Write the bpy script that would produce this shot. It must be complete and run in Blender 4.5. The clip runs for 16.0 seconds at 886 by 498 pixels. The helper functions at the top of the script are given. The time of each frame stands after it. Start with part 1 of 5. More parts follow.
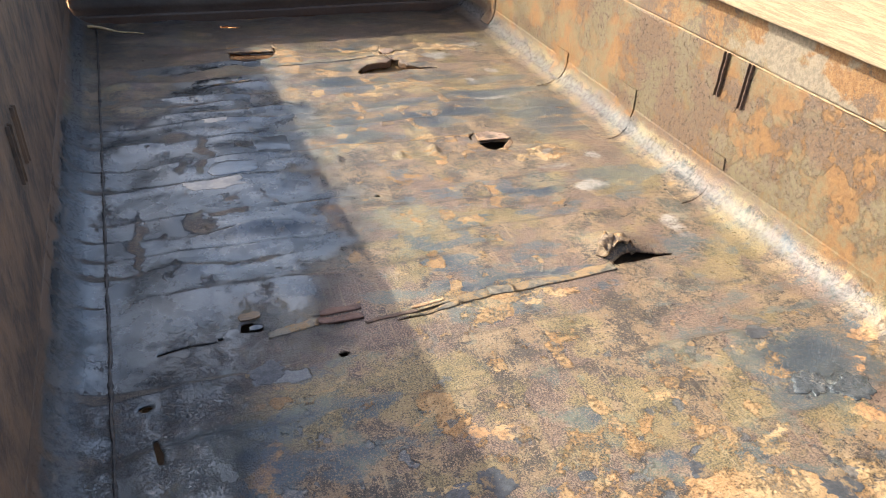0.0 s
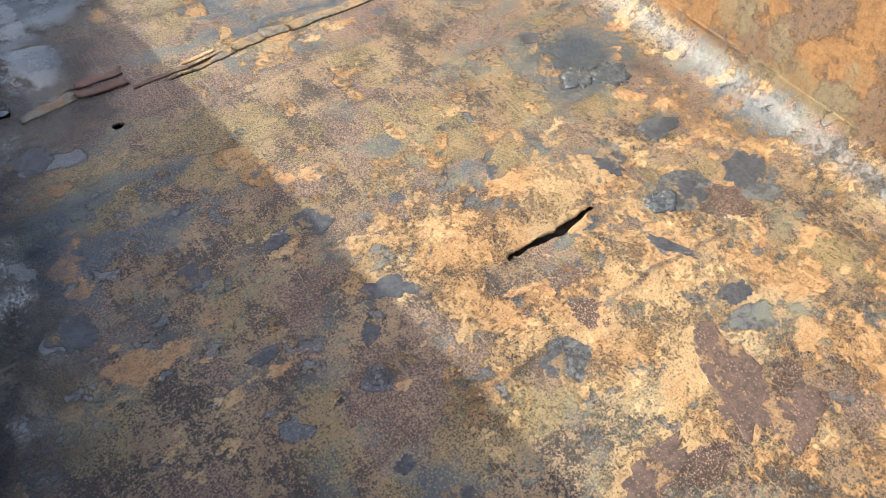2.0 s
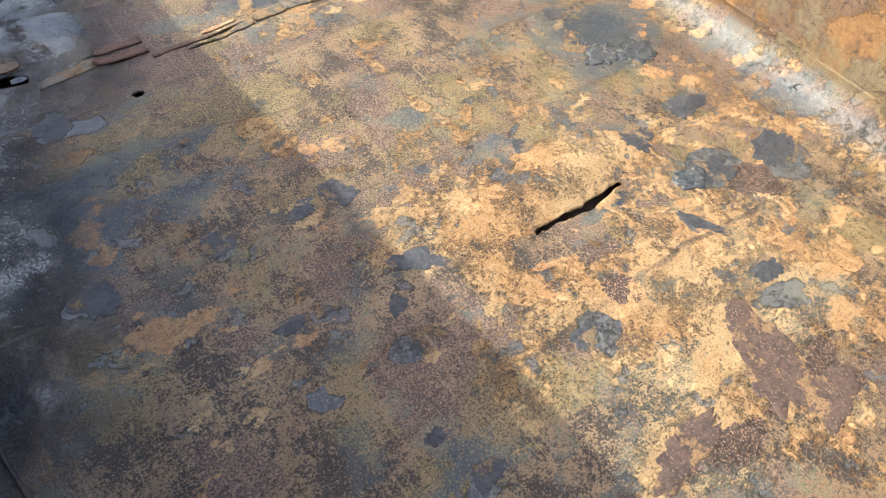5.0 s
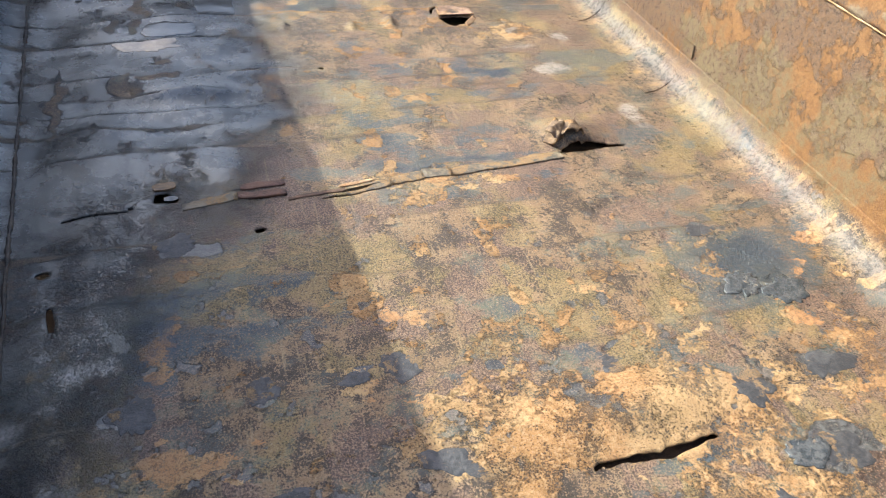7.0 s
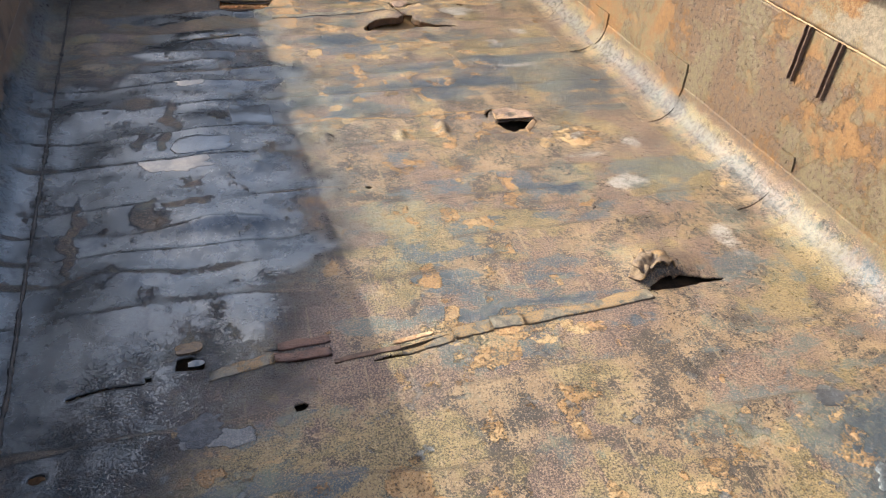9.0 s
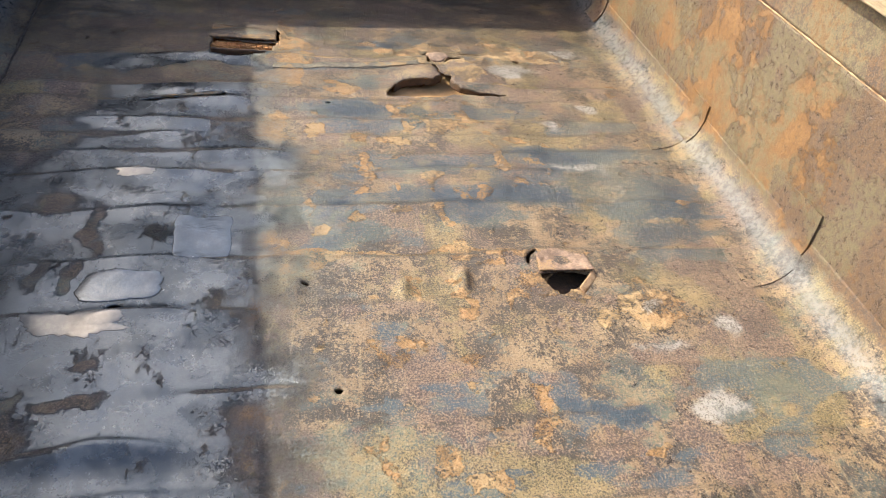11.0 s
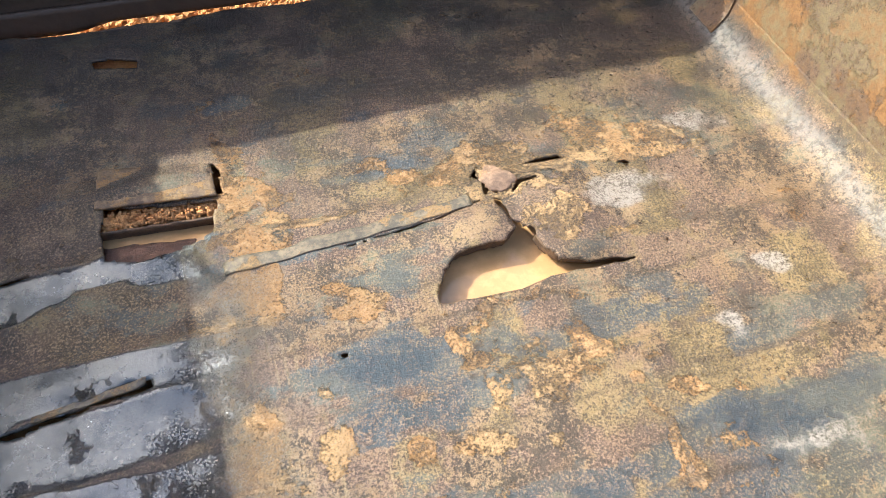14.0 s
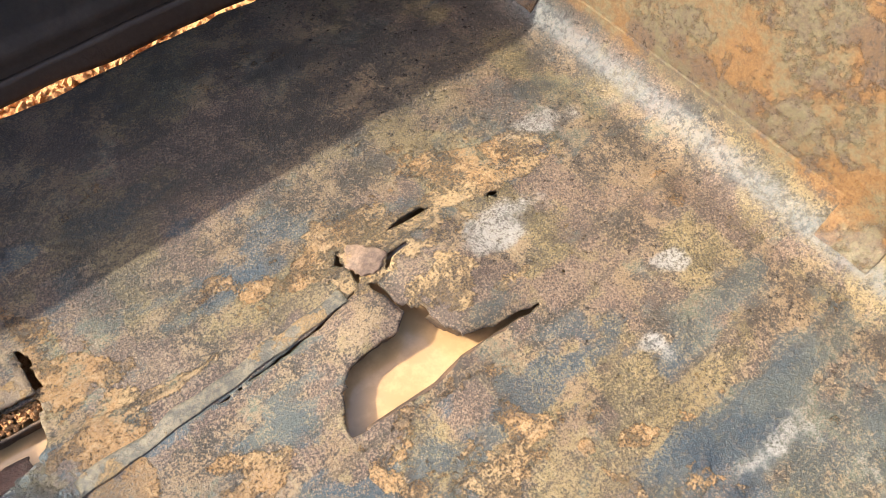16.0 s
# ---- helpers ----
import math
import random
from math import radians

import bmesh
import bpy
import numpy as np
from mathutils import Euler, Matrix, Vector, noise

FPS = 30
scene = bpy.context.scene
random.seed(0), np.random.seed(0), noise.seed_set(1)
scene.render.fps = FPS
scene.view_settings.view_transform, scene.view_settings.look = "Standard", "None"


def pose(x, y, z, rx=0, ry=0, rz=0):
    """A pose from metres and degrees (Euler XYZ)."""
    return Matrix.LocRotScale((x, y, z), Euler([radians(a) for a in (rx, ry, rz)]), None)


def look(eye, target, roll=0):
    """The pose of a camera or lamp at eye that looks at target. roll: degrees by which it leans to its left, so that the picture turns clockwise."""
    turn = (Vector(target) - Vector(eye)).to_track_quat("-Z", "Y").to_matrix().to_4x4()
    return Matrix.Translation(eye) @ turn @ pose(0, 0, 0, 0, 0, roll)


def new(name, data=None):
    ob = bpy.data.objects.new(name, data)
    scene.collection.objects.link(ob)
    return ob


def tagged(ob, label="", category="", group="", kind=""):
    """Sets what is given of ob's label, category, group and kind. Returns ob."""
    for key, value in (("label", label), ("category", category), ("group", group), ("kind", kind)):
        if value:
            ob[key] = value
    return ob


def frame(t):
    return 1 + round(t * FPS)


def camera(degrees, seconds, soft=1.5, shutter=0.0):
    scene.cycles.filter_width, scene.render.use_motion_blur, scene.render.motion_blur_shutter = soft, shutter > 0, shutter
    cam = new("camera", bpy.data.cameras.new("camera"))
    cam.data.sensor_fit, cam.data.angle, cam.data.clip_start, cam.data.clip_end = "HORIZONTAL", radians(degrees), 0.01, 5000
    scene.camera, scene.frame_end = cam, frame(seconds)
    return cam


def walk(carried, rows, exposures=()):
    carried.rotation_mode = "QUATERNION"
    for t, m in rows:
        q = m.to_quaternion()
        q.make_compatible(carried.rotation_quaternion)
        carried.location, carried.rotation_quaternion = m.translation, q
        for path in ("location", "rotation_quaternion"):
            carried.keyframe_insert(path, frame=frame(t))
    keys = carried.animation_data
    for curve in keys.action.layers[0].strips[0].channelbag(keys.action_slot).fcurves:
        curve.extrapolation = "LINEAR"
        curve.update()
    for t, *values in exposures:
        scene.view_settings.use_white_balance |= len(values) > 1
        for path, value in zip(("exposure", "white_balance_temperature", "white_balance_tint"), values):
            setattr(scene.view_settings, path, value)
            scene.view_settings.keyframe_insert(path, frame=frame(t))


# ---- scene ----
import functools

cam = camera(63.4, 16.0, soft=0.5)
PATH = [
    (0, (0.111, -0.011, 1.458), (0.665, 1.565, 0.359), 3.5),
    (0.5, (0.126, -0.023, 1.435), (0.698, 1.458, 0.219), 3.8),
    (1, (0.123, -0.015, 1.426), (0.827, 1.178, -0.017), 6.6),
    (1.5, (0.086, 0.006, 1.416), (0.947, 0.97, -0.11), 10.7),
    (2, (0.064, -0.007, 1.409), (0.972, 0.875, -0.139), 11.3),
    (2.5, (0.021, 0.021, 1.402), (0.912, 0.886, -0.165), 13.9),
    (3, (-0.016, 0.033, 1.397), (0.849, 0.906, -0.18), 15.0),
    (3.5, (-0.026, 0.035, 1.399), (0.832, 0.915, -0.179), 15.3),
    (3.7, (-0.021, 0.032, 1.394), (0.84, 0.912, -0.182), 15.4),
    (5.8, (0.048, 0.011, 1.326), (0.97, 0.931, -0.192), 8.8),
    (6, (0.074, 0.012, 1.34), (0.925, 1.026, -0.16), 8.4),
    (6.5, (0.236, 0.008, 1.367), (0.859, 1.233, -0.086), 7.7),
    (7, (0.335, -0.005, 1.375), (0.865, 1.389, 0.042), 7.2),
    (7.5, (0.328, 0.022, 1.386), (0.866, 1.51, 0.163), 7.2),
    (8, (0.268, 0.153, 1.371), (0.801, 1.681, 0.195), 6.6),
    (8.2, (0.285, 0.198, 1.366), (0.785, 1.74, 0.194), 5.3),
    (10.3, (0.591, 1.09, 1.337), (0.995, 2.547, 0.028), 5.5),
    (10.5, (0.648, 1.192, 1.343), (1.004, 2.667, 0.04), 6.4),
    (11, (0.657, 1.44, 1.361), (0.998, 2.935, 0.077), 7.9),
    (11.2, (0.634, 1.572, 1.361), (0.971, 3.078, 0.089), 7.7),
    (11.5, (0.608, 1.771, 1.378), (0.935, 3.281, 0.108), 7.2),
    (12, (0.672, 2.127, 1.371), (0.985, 3.653, 0.116), 6.9),
    (12.5, (0.608, 2.422, 1.362), (0.918, 3.945, 0.103), 6.7),
    (13, (0.62, 2.718, 1.345), (0.912, 4.188, 0.021), 3.1),
    (13.5, (0.707, 2.962, 1.338), (1.007, 4.296, -0.121), 3.5),
    (14, (0.627, 3.137, 1.318), (1.041, 4.286, -0.265), 4.8),
    (14.5, (0.531, 3.289, 1.32), (1.095, 4.29, -0.317), 7.0),
    (15, (0.57, 3.356, 1.326), (1.137, 4.354, -0.312), 5.3),
    (15.5, (0.703, 3.456, 1.322), (1.314, 4.408, -0.328), 3.0),
    (16, (0.745, 3.513, 1.324), (1.466, 4.365, -0.335), 4.1),
]
walk(cam, [(t, look(eye, target, roll)) for t, eye, target, roll in PATH], exposures=[(0.0, 1.80), (1.5, 1.69), (3.5, 1.74), (6.5, 1.70), (8.2, 1.67), (10.5, 1.60), (11.5, 1.74), (13.0, 2.04), (14.0, 1.96), (15.0, 1.80), (16.0, 1.82)])

# ---- light: low sun ahead over the left side wall, clear sky ----
SUN = Vector((-1.035, 0.647, 1.0)).normalized()
sun_data = bpy.data.lights.new("sun", "SUN")
sun_data.energy, sun_data.angle, sun_data.color = 2.55, radians(0.6), (1.0, 0.945, 0.775)
sun_ob = new("sun", sun_data)
sun_ob.matrix_world = look(SUN * 30, (0, 0, 0))
world = bpy.data.worlds.new("sky")
scene.world = world
world.use_nodes = True
wn = world.node_tree
sky = wn.nodes.new("ShaderNodeTexSky")
sky.sky_type, sky.sun_disc = "NISHITA", False
sky.sun_elevation = math.asin(SUN.z)
sky.sun_rotation = math.atan2(SUN.x, SUN.y)
sky.dust_density, sky.ozone_density = 4.5, 0.3
wn.links.new(sky.outputs[0], wn.nodes["Background"].inputs[0])
wn.nodes["Background"].inputs[1].default_value = 0.15


# ---- materials ----
class Mat:
    """A small builder for node materials in the object's own metres."""

    def __init__(self, name):
        self.m = bpy.data.materials.new(name)
        self.m.use_nodes = True
        self.t = self.m.node_tree
        self.b = self.t.nodes["Principled BSDF"]
        self.co = self.t.nodes.new("ShaderNodeTexCoord").outputs["Object"]

    def link(self, a, b):
        self.t.links.new(a, b)

    def put(self, socket, v):
        if isinstance(v, (int, float)):
            socket.default_value = v
        elif isinstance(v, tuple):
            socket.default_value = (*v, 1.0) if len(v) == 3 and socket.type == "RGBA" else v
        else:
            self.link(v, socket)

    def scaled(self, sx, sy, sz, shift=0.0):
        n = self.t.nodes.new("ShaderNodeMapping")
        n.inputs["Scale"].default_value = (sx, sy, sz)
        n.inputs["Location"].default_value = (shift, shift * 0.7, shift * 0.3)
        self.link(self.co, n.inputs["Vector"])
        return n.outputs[0]

    def noise(self, scale, detail=4.0, rough=0.55, warp=0.0, co=None):
        n = self.t.nodes.new("ShaderNodeTexNoise")
        n.inputs["Scale"].default_value, n.inputs["Detail"].default_value = scale, detail
        n.inputs["Roughness"].default_value, n.inputs["Distortion"].default_value = rough, warp
        self.link(co or self.co, n.inputs["Vector"])
        return n.outputs["Fac"]

    def cells(self, scale, co=None):
        n = self.t.nodes.new("ShaderNodeTexVoronoi")
        n.inputs["Scale"].default_value = scale
        self.link(co or self.co, n.inputs["Vector"])
        return n.outputs["Distance"]

    def step(self, v, lo, hi, a=0.0, b=1.0):
        n = self.t.nodes.new("ShaderNodeMapRange")
        n.interpolation_type = "SMOOTHSTEP"
        for k, x in zip(("From Min", "From Max", "To Min", "To Max"), (lo, hi, a, b)):
            n.inputs[k].default_value = x
        self.link(v, n.inputs["Value"])
        return n.outputs[0]

    def axis(self, k):
        n = self.t.nodes.new("ShaderNodeSeparateXYZ")
        self.link(self.co, n.inputs[0])
        return n.outputs[k]

    def calc(self, op, a, b=0.0):
        n = self.t.nodes.new("ShaderNodeMath")
        n.operation = op
        self.put(n.inputs[0], a)
        self.put(n.inputs[1], b)
        return n.outputs[0]

    def mix(self, fac, a, b):
        n = self.t.nodes.new("ShaderNodeMix")
        n.data_type = "RGBA"
        self.put(n.inputs[0], fac)
        self.put(n.inputs[6], a)
        self.put(n.inputs[7], b)
        return n.outputs[2]

    def blend(self, fac, a, b):
        n = self.t.nodes.new("ShaderNodeMix")
        self.put(n.inputs[0], fac)
        self.put(n.inputs[2], a)
        self.put(n.inputs[3], b)
        return n.outputs[0]

    def bump(self, height, metres, before=None):
        n = self.t.nodes.new("ShaderNodeBump")
        n.inputs["Distance"].default_value = metres
        n.inputs["Strength"].default_value = 1.0
        self.link(height, n.inputs["Height"])
        if before:
            self.link(before, n.inputs["Normal"])
        return n.outputs[0]

    def field(self, name):
        n = self.t.nodes.new("ShaderNodeAttribute")
        n.attribute_name = name
        return n.outputs["Fac"]

    def done(self, color, rough, metal=0.0, normal=None, spec=0.5):
        self.put(self.b.inputs["Base Color"], color)
        self.put(self.b.inputs["Roughness"], rough)
        self.put(self.b.inputs["Metallic"], metal)
        self.put(self.b.inputs["Specular IOR Level"], spec)
        if normal:
            self.link(normal, self.b.inputs["Normal"])
        return self.m


def floor_metal():
    m = Mat("rusted_floor_steel")
    x, y, z = m.axis(0), m.axis(1), m.axis(2)
    n1 = m.noise(8.0, 14, 0.70)
    n2 = m.noise(6.5, 15, 0.72, 0.0, m.scaled(1, 1, 1, 9.0))
    n3 = m.noise(5.0, 14, 0.66, 0.0, m.scaled(1, 1.6, 1, 21.0))
    n4 = m.noise(3.2, 12, 0.66, 0.0, m.scaled(1, 1, 1, 33.0))
    grain = m.noise(200.0, 4, 0.75)
    fine = m.noise(60.0, 6, 0.75, 0.0, m.scaled(1, 1, 1, 2.0))
    dots = m.cells(170.0)
    film_zone, dust_zone, steel_zone, dark_zone, crust_zone = (m.field(k) for k in ("film", "dust", "steel", "dark", "crust"))
    tone = m.field("tone")
    # pebbled ground coat: dark pits and tan grains in changing shares
    share = m.calc("ADD", m.calc("ADD", m.calc("MULTIPLY", grain, 0.55), m.calc("MULTIPLY", fine, 0.55)), m.calc("MULTIPLY", m.calc("SUBTRACT", n1, 0.555), 0.80))
    tan = m.mix(m.step(n4, 0.42, 0.60), (0.205, 0.138, 0.080), (0.258, 0.184, 0.108))
    col = m.mix(m.step(share, 0.45, 0.57), (0.040, 0.033, 0.029), tan)
    # purplish brown crust and olive dust, thin and grainy
    plum = m.step(m.calc("ADD", m.noise(3.6, 12, 0.66, 0.0, m.scaled(1, 1, 1, 23.0)), m.calc("MULTIPLY", tone, 0.07)), 0.49, 0.56, 0.0, 0.72)
    col = m.mix(plum, col, m.mix(m.step(grain, 0.44, 0.56), (0.078, 0.054, 0.047), (0.20, 0.132, 0.102)))
    olive = m.step(m.calc("SUBTRACT", m.noise(2.7, 12, 0.68, 0.0, m.scaled(1, 1, 1, 31.0)), m.calc("MULTIPLY", tone, 0.04)), 0.52, 0.58, 0.0, 0.65)
    col = m.mix(m.calc("MULTIPLY", olive, m.step(grain, 0.42, 0.52, 0.2, 1.0)), col, (0.225, 0.175, 0.072))
    scratch = m.noise(1.0, 6, 0.6, 0.0, m.scaled(75.0, 4.0, 1.0, 7.0))
    col = m.mix(m.step(scratch, 0.58, 0.68, 0.0, 0.42), col, (0.33, 0.26, 0.155))
    # grey-blue bare steel
    steel = m.step(m.calc("ADD", n3, m.calc("MULTIPLY", steel_zone, 0.22)), 0.58, 0.65)
    steel = m.calc("MULTIPLY", steel, m.step(m.calc("ADD", m.calc("MULTIPLY", grain, 0.6), m.calc("MULTIPLY", fine, 0.4)), 0.46, 0.58, 0.95, 0.35))
    col = m.mix(steel, col, m.mix(m.step(n4, 0.42, 0.60), (0.055, 0.082, 0.105), (0.105, 0.125, 0.120)))
    # ochre dust and crusts with crisp, ragged edges
    d = m.calc("ADD", n2, m.calc("MULTIPLY", dust_zone, 0.24))
    dusty = m.step(m.calc("ADD", d, m.calc("MULTIPLY", m.calc("SUBTRACT", grain, 0.5), 0.10)), 0.625, 0.655)
    dusty = m.calc("MULTIPLY", dusty, m.step(share, 0.38, 0.50, 0.30, 1.0))
    dusty = m.calc("MULTIPLY", dusty, m.step(film_zone, 0.3, 0.9, 1.0, 0.12))
    ochre = m.mix(m.step(n4, 0.44, 0.58), (0.30, 0.168, 0.068), (0.35, 0.235, 0.115))
    ochre = m.mix(m.step(fine, 0.52, 0.62, 0.0, 0.55), ochre, (0.42, 0.295, 0.16))
    col = m.mix(m.calc("MULTIPLY", dusty, 0.92), col, ochre)
    groove = m.calc("MULTIPLY", m.field("line"), m.step(n2, 0.36, 0.56, 0.35, 1.0))
    col = m.mix(m.calc("MULTIPLY", groove, 0.95), col, m.mix(m.step(grain, 0.46, 0.60), m.mix(m.step(n1, 0.42, 0.58), (0.026, 0.022, 0.020), (0.060, 0.044, 0.032)), m.mix(m.step(n3, 0.42, 0.60), (0.085, 0.066, 0.050), (0.175, 0.118, 0.070))))
    # blue-black scale
    scale = m.step(m.calc("ADD", dark_zone, m.calc("MULTIPLY", m.calc("SUBTRACT", n2, 0.5), 1.9)), 0.60, 0.66)
    loose = m.step(m.noise(10.0, 12, 0.62, 0.0, m.scaled(1, 1, 1, 17.0)), 0.60, 0.62, 0.0, 0.85)
    loose = m.calc("MULTIPLY", loose, m.step(y, 1.3, 1.9, 1.0, 0.12))
    scale = m.calc("MAXIMUM", scale, loose)
    col = m.mix(scale, col, m.mix(m.step(fine, 0.40, 0.62), (0.042, 0.050, 0.060), (0.095, 0.105, 0.112)))
    crust = m.step(m.calc("ADD", crust_zone, m.calc("MULTIPLY", m.calc("SUBTRACT", n2, 0.5), 1.7)), 0.58, 0.62)
    pitted = m.mix(m.step(m.calc("ADD", dots, m.calc("MULTIPLY", grain, 0.4)), 0.62, 0.42), (0.062, 0.040, 0.034), (0.27, 0.17, 0.11))
    col = m.mix(crust, col, pitted)
    # the smooth film where water lies, with grainy dry breaks
    teal = m.step(m.noise(4.2, 13, 0.68, 0.0, m.scaled(1, 1.2, 1, 52.0)), 0.545, 0.60)
    teal = m.calc("MULTIPLY", teal, m.step(m.calc("ADD", m.calc("MULTIPLY", grain, 0.6), m.calc("MULTIPLY", fine, 0.4)), 0.45, 0.54, 0.95, 0.2))
    col = m.mix(m.calc("MULTIPLY", teal, 0.85), col, m.mix(m.step(n1, 0.44, 0.56), (0.070, 0.092, 0.092), (0.150, 0.160, 0.115)))
    # smooth, clean-edged salmon and ochre deposits
    clean = m.step(m.noise(5.5, 9, 0.62, 0.0, m.scaled(1, 1.5, 1, 64.0)), 0.605, 0.615)
    clean = m.calc("MULTIPLY", clean, m.calc("MULTIPLY", m.step(film_zone, 0.1, 0.6, 0.9, 0.0), m.step(m.calc("ADD", y, m.calc("MULTIPLY", dust_zone, -1.5)), 1.0, 2.0, 1.0, 0.10)))
    clean = m.calc("MULTIPLY", clean, m.step(m.calc("ADD", grain, fine), 0.88, 1.0, 0.45, 1.0))
    # sun glints painted as pale colour, seen between the grains
    glint = m.step(m.calc("ADD", m.field("glint"), m.calc("MULTIPLY", m.calc("SUBTRACT", n1, 0.5), 2.6)), 0.40, 0.85)
    col = m.mix(m.calc("MULTIPLY", glint, 0.6), col, (0.18, 0.172, 0.16))
    bare = m.calc("MULTIPLY", glint, m.step(m.calc("ADD", m.calc("MULTIPLY", grain, 0.5), m.calc("MULTIPLY", fine, 0.5)), 0.44, 0.53))
    breaks = m.step(m.noise(5.0, 14, 0.72, 0.0, m.scaled(1.3, 0.8, 1, 12.0)), 0.54, 0.63)
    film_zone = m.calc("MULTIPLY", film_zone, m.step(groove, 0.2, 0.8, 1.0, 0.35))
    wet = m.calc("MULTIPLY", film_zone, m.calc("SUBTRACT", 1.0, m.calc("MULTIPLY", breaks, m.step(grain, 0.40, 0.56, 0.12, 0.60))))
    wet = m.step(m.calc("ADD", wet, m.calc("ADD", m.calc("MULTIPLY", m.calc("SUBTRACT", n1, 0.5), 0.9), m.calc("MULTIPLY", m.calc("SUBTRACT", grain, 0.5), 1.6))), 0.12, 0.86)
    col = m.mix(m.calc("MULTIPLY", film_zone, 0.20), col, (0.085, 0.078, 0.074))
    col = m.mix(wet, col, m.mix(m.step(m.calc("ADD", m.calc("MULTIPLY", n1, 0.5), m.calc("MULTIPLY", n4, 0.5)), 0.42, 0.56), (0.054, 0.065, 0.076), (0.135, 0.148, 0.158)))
    dry = m.calc("MULTIPLY", m.step(fine, 0.3, 0.7, 0.33, 0.55), m.step(x, 1.15, 1.45, 1.0, 0.75))
    rough = m.blend(dusty, m.blend(wet, dry, m.step(n1, 0.36, 0.64, 0.17, 0.36)), 0.85)
    rough = m.blend(m.calc("MULTIPLY", steel, m.step(dusty, 0, 1, 0.8, 0.0)), rough, 0.30)
    rough = m.blend(scale, rough, 0.34)
    rough = m.blend(bare, rough, 0.30)
    rough = m.blend(clean, rough, 0.75)
    metal = m.blend(dusty, m.blend(m.step(wet, 0.5, 1.0), m.blend(steel, 0.16, 0.5), 0.85), 0.0)
    metal = m.blend(bare, metal, 0.10)
    # grain over all of it but the film
    open_ = m.calc("MULTIPLY", m.step(wet, 0.0, 1.0, 1.0, 0.2), m.step(m.calc("MULTIPLY", steel, m.step(dusty, 0, 1, 1.0, 0.0)), 0.0, 1.0, 1.0, 0.45))
    col = m.mix(m.calc("MULTIPLY", m.step(grain, 0.48, 0.34, 0.0, 0.72), open_), col, (0.036, 0.029, 0.024))
    col = m.mix(m.calc("MULTIPLY", m.step(grain, 0.53, 0.66, 0.0, 0.50), open_), col, (0.37, 0.28, 0.185))
    # painted glint specks over the grain
    col = m.mix(m.calc("MULTIPLY", bare, 0.65), col, (0.34, 0.33, 0.31))
    col = m.mix(clean, col, m.mix(m.step(n4, 0.42, 0.58), m.mix(m.step(fine, 0.4, 0.6), (0.34, 0.18, 0.075), (0.41, 0.235, 0.115)), m.mix(m.step(fine, 0.4, 0.6), (0.36, 0.25, 0.12), (0.45, 0.33, 0.18))))
    # dark dirt plus the tailgate's shade, both put into the far floor's colour
    shade_grime = m.step(m.calc("ADD", y, m.calc("MULTIPLY", m.calc("SUBTRACT", n4, 0.5), 1.0)), 4.15, 4.75, 0.0, 0.74)
    shade_grime = m.calc("MULTIPLY", shade_grime, m.step(m.noise(4.5, 10, 0.66, 0.0, m.scaled(1, 1.4, 1, 81.0)), 0.56, 0.62, 1.0, 0.25))
    sooty = m.calc("MULTIPLY", m.calc("MULTIPLY", m.step(m.calc("ADD", y, m.calc("MULTIPLY", n2, 1.2)), 2.9, 3.7), m.step(x, 0.6, 1.1)), m.step(share, 0.56, 0.47, 0.05, 0.36))
    col = m.mix(m.calc("MULTIPLY", sooty, m.step(clean, 0, 1, 1.0, 0.3)), col, (0.060, 0.046, 0.035))
    col = m.mix(m.calc("MULTIPLY", shade_grime, m.step(share, 0.62, 0.48, 0.6, 1.0)), col, (0.032, 0.029, 0.027))
    blue = m.step(m.calc("ADD", steel_zone, m.calc("MULTIPLY", m.calc("SUBTRACT", n3, 0.5), 1.6)), 0.86, 1.12)
    blue = m.calc("MULTIPLY", m.calc("MULTIPLY", blue, m.step(dusty, 0, 1, 1.0, 0.1)), m.step(fine, 0.46, 0.60, 0.85, 0.45))
    col = m.mix(blue, col, m.mix(m.step(n4, 0.44, 0.58), (0.038, 0.056, 0.078), (0.085, 0.098, 0.098)))
    rough, metal = m.blend(blue, rough, 0.30), m.blend(blue, metal, 0.45)
    # curved feet of the side walls: rubbed bright low down, rust creeping over from above
    foot = m.step(z, 0.008, 0.03)
    foot = m.calc("MULTIPLY", foot, m.step(m.calc("ADD", z, m.calc("MULTIPLY", m.calc("SUBTRACT", n1, 0.5), 0.07)), 0.088, 0.050))
    foot = m.calc("MULTIPLY", foot, m.calc("ADD", m.step(x, 1.6, 1.7), m.step(x, 0.0, -0.1)))
    foot = m.calc("MULTIPLY", foot, m.calc("MULTIPLY", m.step(n3, 0.66, 0.40, 0.75, 1.0), m.step(fine, 0.40, 0.56, 0.80, 1.0)))
    col = m.mix(m.calc("MULTIPLY", foot, 0.75), col, m.mix(m.step(fine, 0.42, 0.58), (0.048, 0.054, 0.062), (0.105, 0.112, 0.116)))
    rough = m.blend(foot, rough, m.step(fine, 0.35, 0.65, 0.20, 0.38))
    metal = m.blend(foot, metal, 0.12)
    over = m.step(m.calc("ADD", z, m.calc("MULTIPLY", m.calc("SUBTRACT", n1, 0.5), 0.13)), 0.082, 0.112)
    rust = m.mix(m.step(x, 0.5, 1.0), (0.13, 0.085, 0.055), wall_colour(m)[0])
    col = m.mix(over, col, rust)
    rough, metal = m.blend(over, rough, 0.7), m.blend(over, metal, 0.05)
